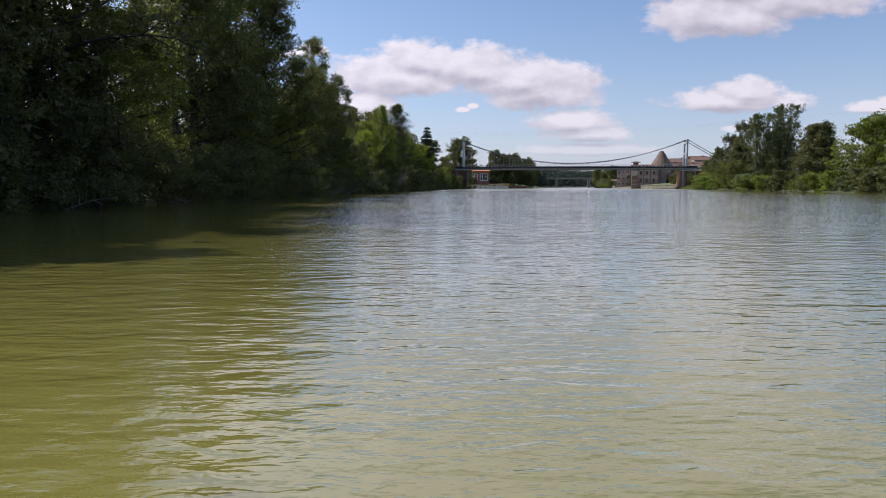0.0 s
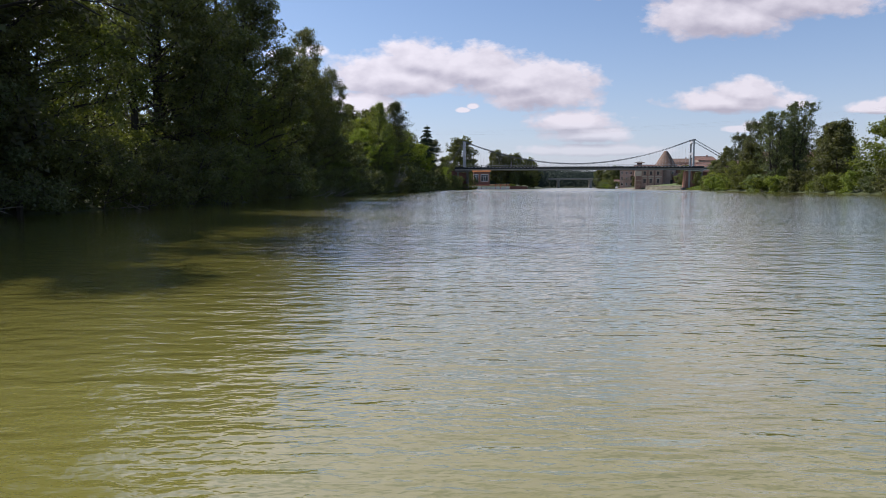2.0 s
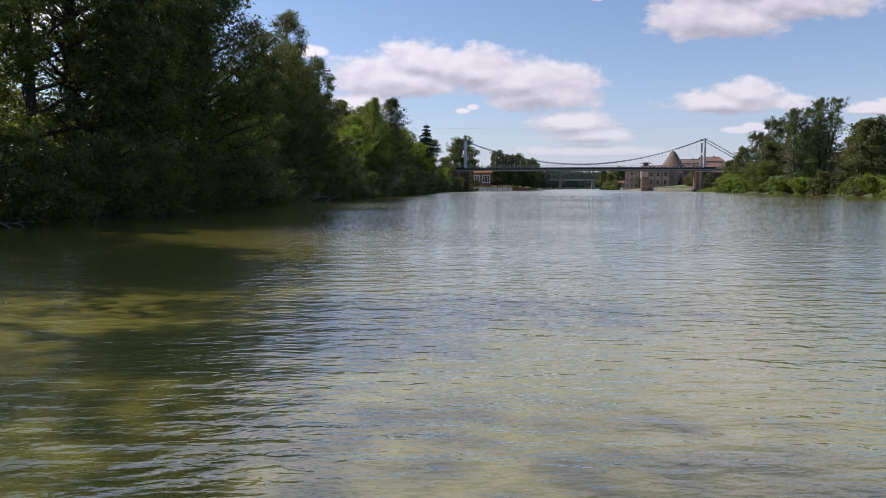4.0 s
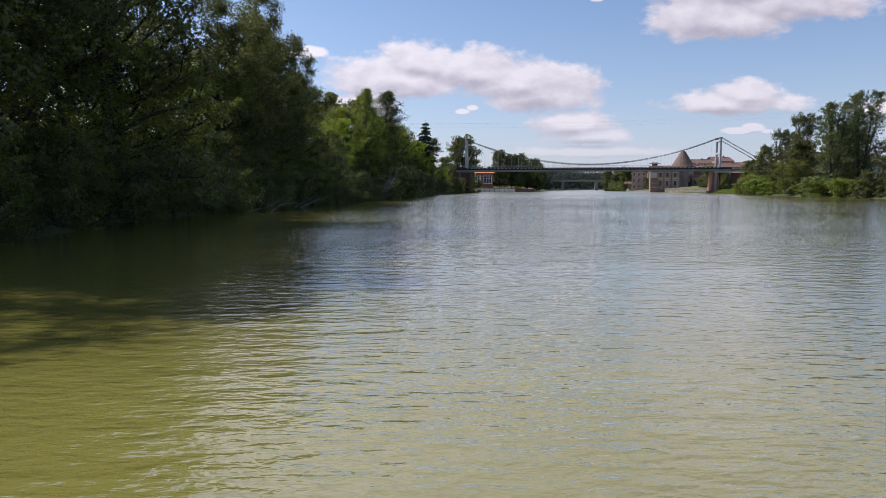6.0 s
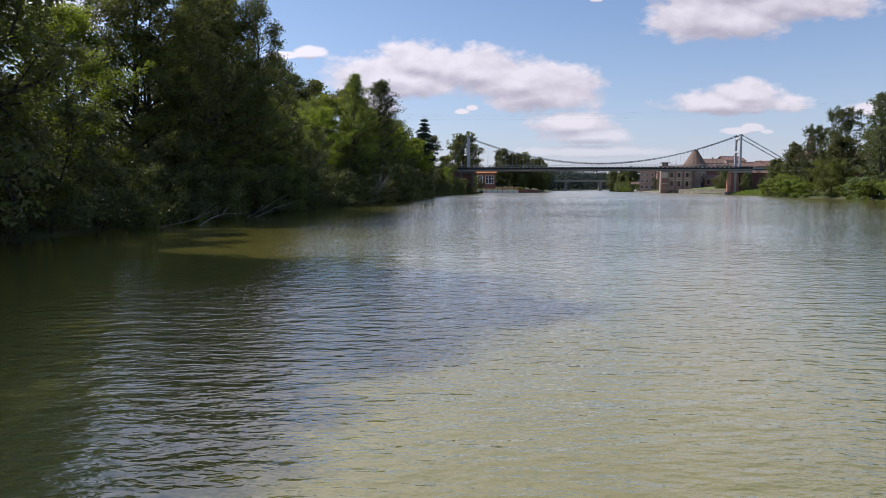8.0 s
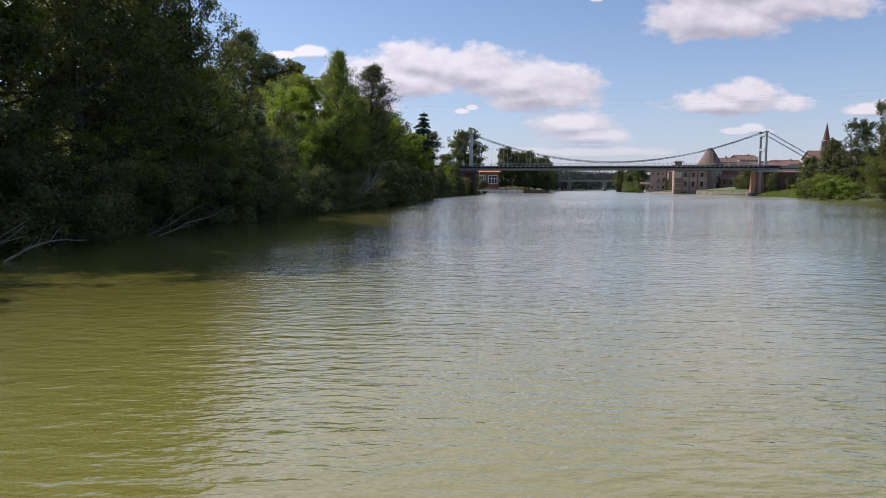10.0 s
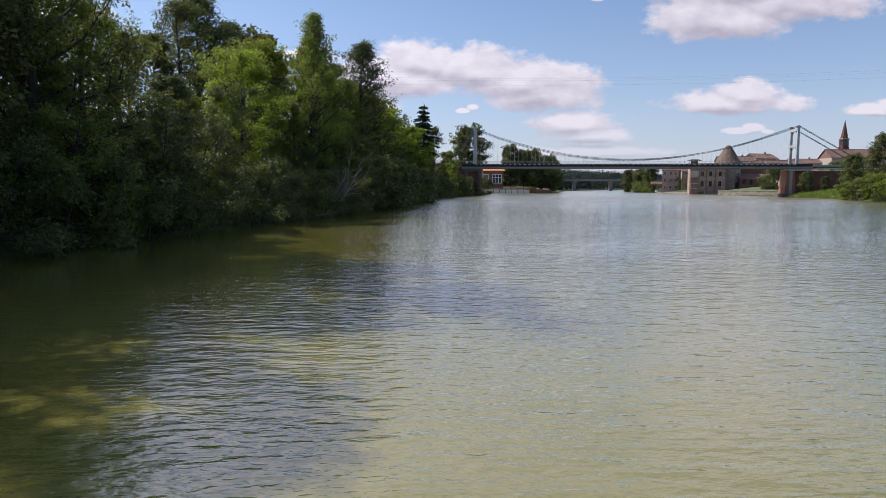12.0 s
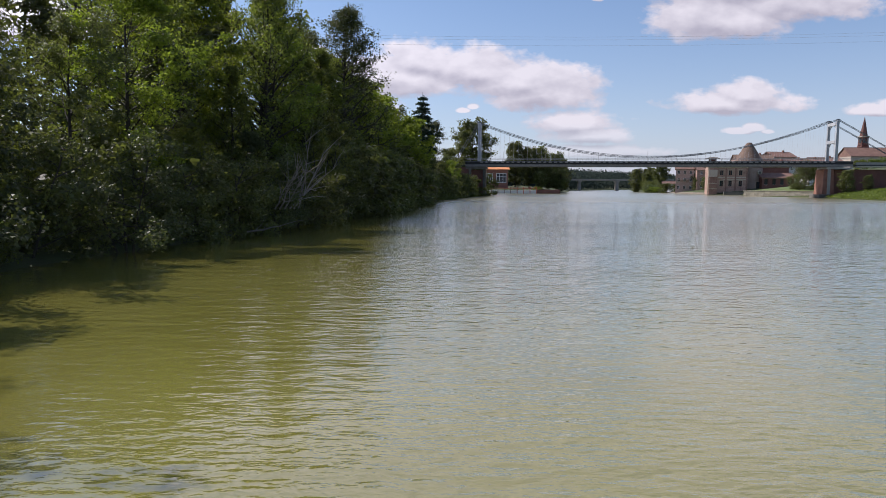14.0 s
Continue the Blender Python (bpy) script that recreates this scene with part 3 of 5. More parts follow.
L_ROUND = template("elm_tree", 45, 18.0, 5.8, 0.06, "round", 32, 6000, 0.51, LEAF_DARK, 0.5, 1.15, 6, label=WOOD, face=0.4)
L_LIME = template("robinia_tree", 46, 16.0, 5.2, 0.08, "round", 30, 7500, 0.44, LEAF_LIME, 0.5, 1.05, 6, label="bright green robinia tree in the sun", face=0.4)
B_LOW = template("riverside_bush", 21, 4.5, 3.2, 0.05, "bush", 24, 9800, 0.155, LEAF_DARK, 0.35, 0.6, 6, label="dark bush hanging over the water", stems=3, trunk_r=0.06, droop=0.25, face=0.4)
B_MID = template("willow_bush", 22, 6.5, 3.6, 0.06, "bush", 27, 13500, 0.14, LEAF_GREY, 0.5, 0.65, 6, label="grey-green willow bush at the water's edge", stems=3, trunk_r=0.08, droop=0.15, face=0.4)
B_TALL = template("hazel_bush", 23, 9.0, 3.8, 0.06, "bush", 32, 15000, 0.155, LEAF_MID, 0.5, 0.7, 6, label="tall leafy hazel bush at the water's edge", stems=4, trunk_r=0.08, droop=0.1, face=0.4)
L_BUSH = template("dogwood_bush", 24, 6.5, 3.8, 0.05, "bush", 24, 3000, 0.36, LEAF_DARK, 0.45, 0.85, 5, label="dark leafy bush at the water's edge", stems=3, trunk_r=0.06, droop=0.15, face=0.5)
F_ROUND = template("lime_tree", 31, 20.0, 7.0, 0.02, "round", 60, 9500, 0.62, LEAF_DARK, 0.5, 1.5, 7, label="round dark green tree on the far bank")
F_TALL = template("plane_tree", 32, 24.0, 7.0, 0.08, "round", 54, 20000, 0.37, LEAF_GREY, 0.9, 1.25, 6, label="tall many-stemmed grey-green tree on the far bank", stems=4, trunk_r=0.3)
F_POPLAR = template("black_poplar", 38, 25.0, 7.0, 0.10, "tall", 120, 15000, 0.36, LEAF_SALLOW, 1.3, 0.85, 6, label="tall many-stemmed grey poplar with open sky between its limbs", stems=5, trunk_r=0.3)
F_LIME = template("walnut_tree", 33, 17.0, 8.0, 0.0, "bush", 64, 14500, 0.51, LEAF_SPRING, 0.25, 1.35, 7, label="wide bright green tree reaching over the water")
F_WILLOW = template("weeping_willow", 37, 10.0, 5.4, 0.10, "bush", 60, 15000, 0.30, LEAF_DARK, 0.35, 0.9, 6, label="drooping green willow on the grassy quay", droop=0.7)
F_BUSH = template("far_bush", 34, 6.0, 3.8, 0.03, "bush", 27, 3800, 0.42, LEAF_DARK, 0.4, 0.95, 6, label="rounded green bush on the far bank", stems=3, trunk_r=0.07)
F_SALLOW = template("sallow_tree", 44, 9.6, 6.3, 0.0, "bush", 60, 17000, 0.27, LEAF_MID, 0.35, 0.95, 6, label="dense rounded grey-green sallow on the far shore", stems=4, trunk_r=0.09)
F_BUSH_LIME = template("far_shrub", 35, 5.0, 3.6, 0.03, "bush", 24, 3400, 0.42, LEAF_SPRING, 0.4, 0.95, 6, label="fresh green shrub at the water's edge", stems=3, trunk_r=0.06)
F_GREY = template("sallow_bush", 36, 6.0, 3.9, 0.03, "bush", 27, 3800, 0.40, LEAF_SALLOW, 0.5, 0.9, 6, label="rounded grey-green sallow bush on the far bank", stems=3, trunk_r=0.07)


def left_bank():
    """The dense wood along the near bank: bushes over the water, then middling trees, tall trees behind."""
    rng = random.Random(5)
    shore = lambda y: float(np.interp(y, LEFT_Y, LEFT_X))
    # tall trees behind, with the height of the skyline along the bank
    sky_y = [0, 18, 26, 33, 38, 46, 51, 53, 56, 59, 77, 84, 87, 90, 94, 102, 106, 111, 122, 130, 133, 137, 151, 164, 171, 190, 215, 250, 300, 330]
    sky_h = [24, 25, 25, 28, 29, 28, 25, 16, 17, 27, 30, 30, 27, 21, 12, 12, 19, 20, 24, 25.5, 17, 10, 10, 11, 19.5, 21, 21.5, 21, 20.5, 20]
    NEAR = 178
    turn = lambda: rng.uniform(-40, 40)
    y = 6.0
    while y < 330:
        h = float(np.interp(y, sky_y, sky_h)) * rng.uniform(0.86, 1.04)
        t = (rng.choice([T_TALL, T_TALL_B, T_OPEN, T_ROUND]) if h > 15 else rng.choice([T_ROUND, T_MID])) if 28 < y < NEAR else rng.choice([L_TALL, L_TALL, L_ROUND])
        if 150 < y < 186:
            t = rng.choice([T_TALL_B, T_IVY, T_MID])
        elif y > 186:
            t = rng.choice([L_TALL, L_TALL, L_LIME, L_ROUND])
        if 167 < y < 216:
            y = 216.0
            continue
        plant(t, shore(y) - (rng.uniform(2.0, 4.0) if y < 52 else rng.uniform(5.0, 7.5)) - (4 if y > 186 else 0) - max(0, y - 235) * 0.12, y, h / t["h"], turn(), group="tall bank trees", squash=rng.uniform(0.95, 1.15))
        y += rng.uniform(6.5, 9.5)
    y = 14.0
    while y < 205:
        h = min(rng.uniform(20, 25), float(np.interp(y + 6, sky_y, sky_h)) + (2 if y < 85 or y > 190 else -2))
        t = T_BACK if y < 90 else rng.choice([L_TALL, L_ROUND])
        if 48 < y < 136:
            y += 14
            continue
        plant(t, shore(y) - rng.uniform(16, 21), y, h / t["h"], rng.uniform(0, 360), group="tall bank trees", squash=1.1)
        y += rng.uniform(11, 15)
    # middling trees
    y = 10.0
    while y < 326:
        h = min(rng.uniform(9, 14), float(np.interp(y, sky_y, sky_h)) * 0.85)
        if not 28 < y < NEAR:
            t = rng.choice([L_ROUND, L_ROUND, L_TALL])
        elif 146 < y or 92 < y < 104:
            h *= 0.62
            t = rng.choice([T_IVY, T_ROUND, T_MID])
        else:
            t = rng.choice([T_ROUND, T_IVY, T_MID, T_ROUND_B])
        if y > 186:
            h *= 0.8
        plant(t, shore(y) - rng.uniform(3.5, 5.5) - (1.5 if y > 186 else 0), y, h / t["h"], turn(), group="bank trees", squash=rng.uniform(1.0, 1.25))
        y += rng.uniform(6.0, 9.0)
    # bushes over the water
    y = 12.0
    while y < 330:
        t = rng.choice([B_LOW, B_LOW, B_MID, B_TALL]) if 28 < y < NEAR else L_BUSH
        plant(t, shore(y) - rng.uniform(-0.2, 1.6), y, rng.uniform(0.75, 1.15) * (0.66 if t is B_TALL else 1.0), turn(), group="bank bushes", squash=rng.uniform(0.95, 1.2), sink=0.3)
        y += rng.uniform(3.0, 4.6)
    # undergrowth that closes the wood below the crowns
    g = np.random.default_rng(91)
    n = 90000
    yy = g.uniform(24, 335, n)
    depth = g.uniform(1.0, 26, n)
    xx = np.interp(yy, LEFT_Y, LEFT_X) - depth
    top = np.interp(depth, [0, 4, 12, 26], [2.2, 5, 9, 11]) * (0.75 + 0.25 * np.sin(yy * 0.7) * np.sin(xx * 0.9 + yy * 0.23))
    zz = ground_height(xx, yy) + 0.1 + g.uniform(0, 1, n) ** 1.1 * top
    under = new("undergrowth", leaf_mesh("undergrowth", np.stack([xx, yy, zz], 1), np.tile([0.6, -0.3, 0.3], (n, 1)), 0.48, LEAF_DARK, g, shape=0.7, corners=3))
    tagged(under, "tangled dark undergrowth of the bank woodland", "undergrowth", kind="stuff")
    # the ones that stand out
    plant(T_OPEN, -25.0, 125.5, 1.08, 40, group="tall bank trees")
    plant(T_TALL, -21.5, 113.5, 0.94, 30, group="tall bank trees")
    plant(T_TALL, -20.5, 127.5, 0.98, 10, group="tall bank trees", squash=0.8)
    plant(T_OPEN, -31.0, 171, 0.80, 120, group="tall bank trees")
    plant(T_OPEN, -35, 114, 0.92, 70, group="tall bank trees")
    plant(T_TALL, -24.6, 46, 0.90, 35, group="tall bank trees")
    plant(T_POPLAR, -16.0, 210, 1.04, 0, group="tall bank trees", squash=1.15)
    plant(T_TALL_B, -19.5, 189, 0.90, 20, group="tall bank trees", squash=0.9)
    plant(T_TALL, -21.6, 78.6, 1.08, 25, group="tall bank trees")
    plant(T_TALL, -22.5, 81.6, 1.2, -20, group="tall bank trees")
    plant(T_TALL, -24.8, 59.5, 1.0, 15, group="tall bank trees")
    # added out of view, farther back, to shade the first bank trees
    for k in range(2):
        plant(T_BACK, -34.0, 36 + 9 * k, 0.95, 70 * k, group="tall bank trees", squash=1.1)
    for k, yy in enumerate((22, 30, 38)):
        plant(T_TALL, -25.0, yy, 0.84, 30 * k - 30, group="tall bank trees")
    # two rows out of view, added to fill the shadow on the near water
    for k in range(5):
        plant(L_TALL, -24.8, 13.5 + 5.2 * k, 0.82, 50 * k, group="tall bank trees", squash=1.25)
        plant(L_ROUND, -30.0, 16.0 + 5.6 * k, 1.12, 50 * k, group="tall bank trees", squash=1.1)
    for y, size in ((69.0, 0.66), (75.5, 0.70), (82.0, 0.68), (88.5, 0.60)):
        plant(T_IVY, -22.0, y, size, 4 * y, group="bank trees", squash=1.15)
    plant(T_ROUND, -22.5, 41.5, 0.56, -20, group="bank trees")
    plant(T_TALL, -26.5, 75, 1.16, 25, group="tall bank trees")
    plant(T_TALL, -24.5, 106.5, 0.92, -10, group="tall bank trees")
    plant(T_TALL, -24.5, 63, 1.12, 15, group="tall bank trees")
    for k in range(4):
        plant(T_ROUND_B, -33.5 + k * 0.8, 139 + 6.5 * k, 0.84, 90 * k, group="tall bank trees")
    for k in range(3):
        plant(T_ROUND, -30.5 - k, 127.5 + 6.0 * k, 0.92, 60 * k, group="tall bank trees", squash=1.15)
    plant(T_LIME, -18.6, 153, 0.82, -25, group="bank trees")
    plant(T_POPLAR, -32, 180, 0.98, 40, group="tall bank trees", squash=1.25)
    plant(T_POPLAR, -29.5, 187, 0.90, 140, group="tall bank trees", squash=1.2)
    plant(T_SPIRE, -17.0, 173, 0.96, 200, group="tall bank trees", squash=0.9)
    plant(T_TALL_B, -19.5, 181, 0.82, 60, group="tall bank trees")
    plant(T_TALL, -18.0, 197, 0.88, 15, group="tall bank trees", squash=0.95)
    plant(T_TALL, -24.0, 119.5, 0.96, 15, group="tall bank trees", squash=1.1)
    plant(T_TALL_B, -15.8, 182, 0.60, 20, group="bank trees", squash=1.3)
    plant(T_TALL_B, -15.5, 194, 0.72, -30, group="bank trees", squash=1.2)
    plant(T_ROUND_B, -22.0, 163, 0.86, 10, group="bank trees")
    plant(B_MID, -18.0, 137.5, 1.05, 15, group="bank bushes")
    plant(B_MID, -18.2, 133.0, 1.1, -25, group="bank bushes")
    plant(T_LIME, -21.5, 166, 1.0, 10, group="bank trees")
    plant(T_LIME, -24.3, 97.5, 0.78, -20, group="bank trees")
    plant(L_LIME, -9.0, 258, 1.05, 20, group="bank trees")
    plant(T_LIME, -17.5, 178, 0.95, 30, group="bank trees")
    plant(L_LIME, 0.5, 300, 0.62, 30, group="bank trees")
    cone = build_conifer(41, 29.2, 5.2)
    cone.matrix_basis = pose(-7.8, 312, stand(-7.8, 312) - 0.2)
    plant(F_OAK, 9.4, 366, 1.36, 70, label="round dark tree standing behind the bridge tower", squash=0.96)
    plant(L_BUSH, 11.2, 341, 1.25, 10, group="bank bushes")
    plant(L_BUSH, 14.6, 352, 1.3, 60, group="bank bushes")
    plant(F_TALL, -8, 345, 0.95, 20)
    plant(F_ROUND, -9, 336, 0.8, 120)


left_bank()


def right_bank():
    rng = random.Random(8)
    rows = [(F_POPLAR, 101.0, 203, 0.94, 0.85), (F_POPLAR, 107.8, 203, 1.02, 0.82), (F_TALL, 110.8, 238, 0.94, 0.85), (F_ROUND, 105.0, 226, 0.72, 0.9),
            (F_ROUND, 101.0, 171, 0.80, 0.95), (F_ROUND, 106.5, 179, 0.72, 0.9), (F_LIME, 97.0, 144, 0.90, 1.0), (F_LIME, 101, 130, 1.0, 1.0), (F_ROUND, 110, 160, 0.8, 1.0), (F_ROUND, 108.5, 190, 0.62, 1.0),
            (F_ROUND, 117, 200, 0.85, 1.0), (F_ROUND, 124, 240, 0.80, 1.0), (F_TALL, 112.5, 252, 0.80, 0.8), (F_ROUND, 114, 264, 0.74, 0.85), (F_ROUND, 116, 278, 0.55, 0.9),
            (F_ROUND, 118, 222, 0.9, 1.0), (F_ROUND, 128, 268, 0.55, 1.0)]
    for t, x, y, size, squash in rows:
        plant(t, x, y, size, rng.uniform(0, 360), group="trees on the far bank", squash=squash)
    for y in [v for v in range(122, 266, 7) if not 206 < v < 236]:
        x = float(np.interp(y, RIGHT_Y, RIGHT_X))
        t = rng.choice([F_BUSH, F_GREY, F_BUSH, F_BUSH_LIME])
        plant(t, x + rng.uniform(0.3, 2.2), y + rng.uniform(-2, 2), rng.uniform(0.55, 0.95), rng.uniform(0, 360), group="bushes on the far bank", sink=0.3)
    plant(F_SALLOW, 99.4, 220, 0.88, 30, group="bushes on the far bank")
    for x, y, size in ((98.6, 236, 1.0), (97.2, 209, 0.7), (98.8, 230, 0.75), (100.5, 241, 1.15), (103.5, 249, 1.15), (108.5, 268, 0.8), (98.4, 195, 0.8)):
        plant(F_BUSH_LIME, x, y, size, 40 * size, group="bushes on the far bank")
    for k in range(4):
        plant(F_BUSH_LIME, 224 + 9 * k, 462 + 3 * k, 1.0, 40 * k, group="bushes in the town")
    plant(F_ROUND, 121.8, 312.0, 0.36, 30, label="rounded dark shrub below the brick wall", group="bushes on the far bank")
    plant(F_ROUND, 128.6, 312.5, 0.25, 80, label="small rounded dark shrub below the brick wall", group="bushes on the far bank")
    plant(F_BUSH, 139.5, 455, 1.15, 10, group="bushes on the far bank")
    plant(F_WILLOW, 130.6, 350, 1.08, 80)
    plant(F_BUSH_LIME, 138, 311, 0.6, 80, group="bushes on the far bank")


right_bank()


def beyond_the_bridge():
    rng = random.Random(9)
    rows = [(F_OAK, 38, 466, 1.2, 0.95), (F_OAK, 54, 482, 1.15, 1.1), (F_OAK, 64, 486, 1.05, 0.95), (F_OAK, 46.5, 472, 1.08, 1.0), (F_ROUND, 70, 500, 0.95, 0.9),
            (F_OAK, 50, 458, 0.50, 1.2), (F_OAK, 57, 468, 0.6, 1.2), (F_OAK, 64, 474, 0.62, 1.2), (F_BUSH_LIME, 47, 446, 0.7, 1.0), (F_ROUND, 16, 470, 0.8, 1.0), (F_ROUND, 2, 450, 0.9, 1.0), (F_TALL, 22, 495, 0.8, 1.0),
            (F_OAK, 152, 566, 0.85, 1.1), (F_OAK, 146, 578, 0.62, 1.1), (F_ROUND, 152, 590, 0.8, 1.0), (F_ROUND, 146, 600, 0.85, 1.0), (F_ROUND, 160, 620, 0.8, 1.0), (F_BUSH, 141, 552, 1.1, 1.2), (F_BUSH_LIME, 138.5, 546, 0.6, 1.2),
            (F_ROUND, 168, 560, 0.7, 1.0), (F_ROUND, 158, 540, 0.55, 1.0), (F_BUSH, 133, 500, 0.9, 1.2), (F_BUSH_LIME, 131, 512, 0.8, 1.3), (F_GREY, 131, 524, 0.9, 1.3), (F_BUSH, 134, 534, 1.1, 1.3), (F_BUSH, 150, 505, 1.3, 1.3), (F_ROUND, 152, 520, 0.6, 1.0), (F_BUSH, 134, 484, 0.8, 0.9), (F_BUSH, 141.5, 476, 1.2, 0.8)]
    for t, x, y, size, squash in rows:
        plant(t, x, y, size, rng.uniform(0, 360), group="trees beyond the bridge", squash=squash)
    # woods of the far country, one mass of foliage
    g = np.random.default_rng(77)
    n = 130000
    y = g.uniform(0, 1, n) ** 1.6 * 1700 + 620
    left = g.uniform(size=n) < 0.5
    edge = np.where(left, np.interp(y, LEFT_Y, LEFT_X), np.interp(y, RIGHT_Y, RIGHT_X))
    off = g.exponential(60, n) + 4
    x = np.where(left, edge - off, edge + off)
    lump = 0.5 + 0.5 * np.sin(x * 0.21 + np.sin(y * 0.09) * 3) * np.sin(y * 0.13 + np.sin(x * 0.11) * 2)
    z = ground_height(x, y) + g.uniform(0.02, 1, n) ** 0.7 * (9 + 9 * lump)
    aside = (x + 1) / (y - 100)
    keep = left | (aside < 0.25) | (aside > 0.68)
    c = np.stack([x, y, z], 1)[keep]
    n = len(c)
    woods = new("far_woods", leaf_mesh("far_woods", c, np.tile([0, -2.6, 1.9], (n, 1)), 2.3, LEAF_FAR, g, shape=0.9, corners=3))
    tagged(woods, "distant wooded hills along the river", "woods", kind="stuff")


beyond_the_bridge()
for ob in STORE:
    for o in (*ob.children_recursive, ob):
        bpy.data.objects.remove(o)


# ---- the suspension bridge ----
SPAN = 111.9
BRIDGE = pose(10.9, 335.0, 0, 0, 0, math.degrees(math.atan2(-14.0, 111.0)))
HALF = 2.9


def cable_height(x):
    f = (2 * x / SPAN - 1) ** 2
    return 12.9 + 11.4 * f


def suspension_bridge():
    root = thing("suspension_bridge", BRIDGE, "grey steel suspension road bridge on tall portal towers across the river", "bridge")
    part("deck", box(-14, -3.1, 10.15, SPAN + 26, 3.1, 10.5), TAR, root, "asphalt roadway")
    for y in (-3.3, 3.3):
        part("girder", box(-4.5, y - 0.14, 9.93, SPAN + 5, y + 0.14, 10.45, soft=0.03), GIRDER, root, "riveted grey plate girder")
        for z in (9.86, 10.46):
            part("flange", box(-4.5, y - 0.28, z, SPAN + 5, y + 0.28, z + 0.08), GIRDER, root)
        part("parapet_beam", box(-4.5, y - 0.1, 11.42, SPAN + 5, y + 0.1, 11.60, soft=0.02), STEEL_DARK, root)
        part("handrail", tube([(-4.5, y, 12.45), (SPAN + 22, y, 12.45)], 0.035, 5), STEEL, root)
        # near-black plate paints in the shade behind the brackets
        part("kerb_plate", box(-4.5, y - 0.05, 10.56, SPAN + 5, y + 0.05, 11.42), SHADE_AND_JOINERY, root, "dark plate for the shade behind the brackets")
        n = 64
        for i in range(n):
            x = SPAN * (i + 0.5) / n
            part("bracket", box(x - 0.5, y - 0.34, 11.16, x + 0.5, y + 0.34, 11.44, taper=0.08), CONCRETE, root, "pale bracket of the parapet")
            part("railing_post", box(x - 0.03, y - 0.03, 11.68, x + 0.03, y + 0.03, 12.44), STEEL_DARK, root)
    for i in range(25):
        x = SPAN * (i + 0.5) / 25
        part("cross_beam", box(x - 0.12, -3.15, 9.8, x + 0.12, 3.15, 10.14), STEEL_DARK, root)
    # towers
    for x in (0.0, SPAN):
        for y in (-HALF, HALF):
            bm = bmesh.new()
            add_box(bm, x - 0.46, y - 0.42, 10.5, x + 0.46, y + 0.42, 24.0, None, 0.1)
            add_box(bm, x - 0.52, y - 0.55, 24.0, x + 0.52, y + 0.55, 24.3, None, 0.06)
            bmesh.ops.bevel(bm, geom=bm.edges[:], offset=0.03, segments=1, affect="EDGES")
            part("tower_leg", bm, STEEL, root)
            part("saddle", tube([(x - 0.8, y, 24.3), (x - 0.3, y, 24.46), (x + 0.3, y, 24.46), (x + 0.8, y, 24.25)], 0.15, 8), STEEL_DARK, root, "dark cable saddle")
        part("cross_girder", box(x - 0.5, -HALF + 0.4, 22.7, x + 0.5, HALF - 0.4, 23.7, soft=0.04), STEEL, root)
        part("cross_girder", box(x - 0.42, -HALF + 0.42, 17.2, x + 0.42, HALF - 0.42, 18.1, soft=0.04), STEEL, root)
        for s in (-1, 1):
            part("knee_brace", tube([(x, s * (HALF - 0.5), 15.6), (x, s * 0.9, 17.2)], 0.14, 4), STEEL, root)
            part("knee_brace", tube([(x, s * (HALF - 0.5), 21.2), (x, s * 0.9, 22.7)], 0.14, 4), STEEL, root)
    # cables and hangers
    for y in (-HALF, HALF):
        for lift in (0.0, 0.36):
            line = [(SPAN * i / 48, y, cable_height(SPAN * i / 48) + lift) for i in range(49)]
            part("main_cable", tube(line, 0.075, 6), STEEL_DARK, root)
            part("backstay", tube([(SPAN, y, 24.3 + lift), (SPAN + 23, y, 10.9 + lift * 0.6)], 0.085, 6), STEEL_DARK, root)
            part("backstay", tube([(0, y, 24.3 + lift), (-9, y, 10.9 + lift * 0.6)], 0.058, 6), STEEL_DARK, root)
        n = 73
        for i in range(n):
            x = SPAN * (i + 0.5) / n
            z = cable_height(x)
            part("hanger", tube([(x, y, 10.6), (x, y, z)], 0.015, 4), STEEL, root)
            part("cable_clamp", box(x - 0.08, y - 0.08, z - 0.08, x + 0.08, y + 0.08, z + 0.43), STEEL_DARK, root)
    # columns below the deck; the left ones carry their tree shade as darker colour
    for x in (-3.0, 1.8, SPAN - 1.6, SPAN + 4.0):
        for y in (-2.6, 2.6):
            part("column", box(x - 0.45, y - 0.45, -2.2, x + 0.45, y + 0.45, 9.1, soft=0.05), CONCRETE if x > 9 else WET_AND_SHADED_STONE, root, "pale concrete column" if x > 9 else "concrete column darkened for the tree shade")
    # the left cap beam is darkened for the same tree shade
    for x0, x1 in ((-4.4, 2.8), (SPAN - 2.6, SPAN + 5.0)):
        part("cap_beam", box(x0, -3.4, 9.1, x1, 3.4, 9.69, soft=0.05), CONCRETE if x0 > 9 else WET_AND_SHADED_STONE, root)
    for i in range(7):
        x = SPAN * (i + 0.5) / 7
        part("lamp_post", tube([(x, 3.45, 10.6), (x, 3.45, 14.6), (x, 3.1, 15.0), (x, 2.4, 15.1)], [0.05, 0.04, 0.035, 0.05], 5), STEEL, root)
    return root


suspension_bridge()


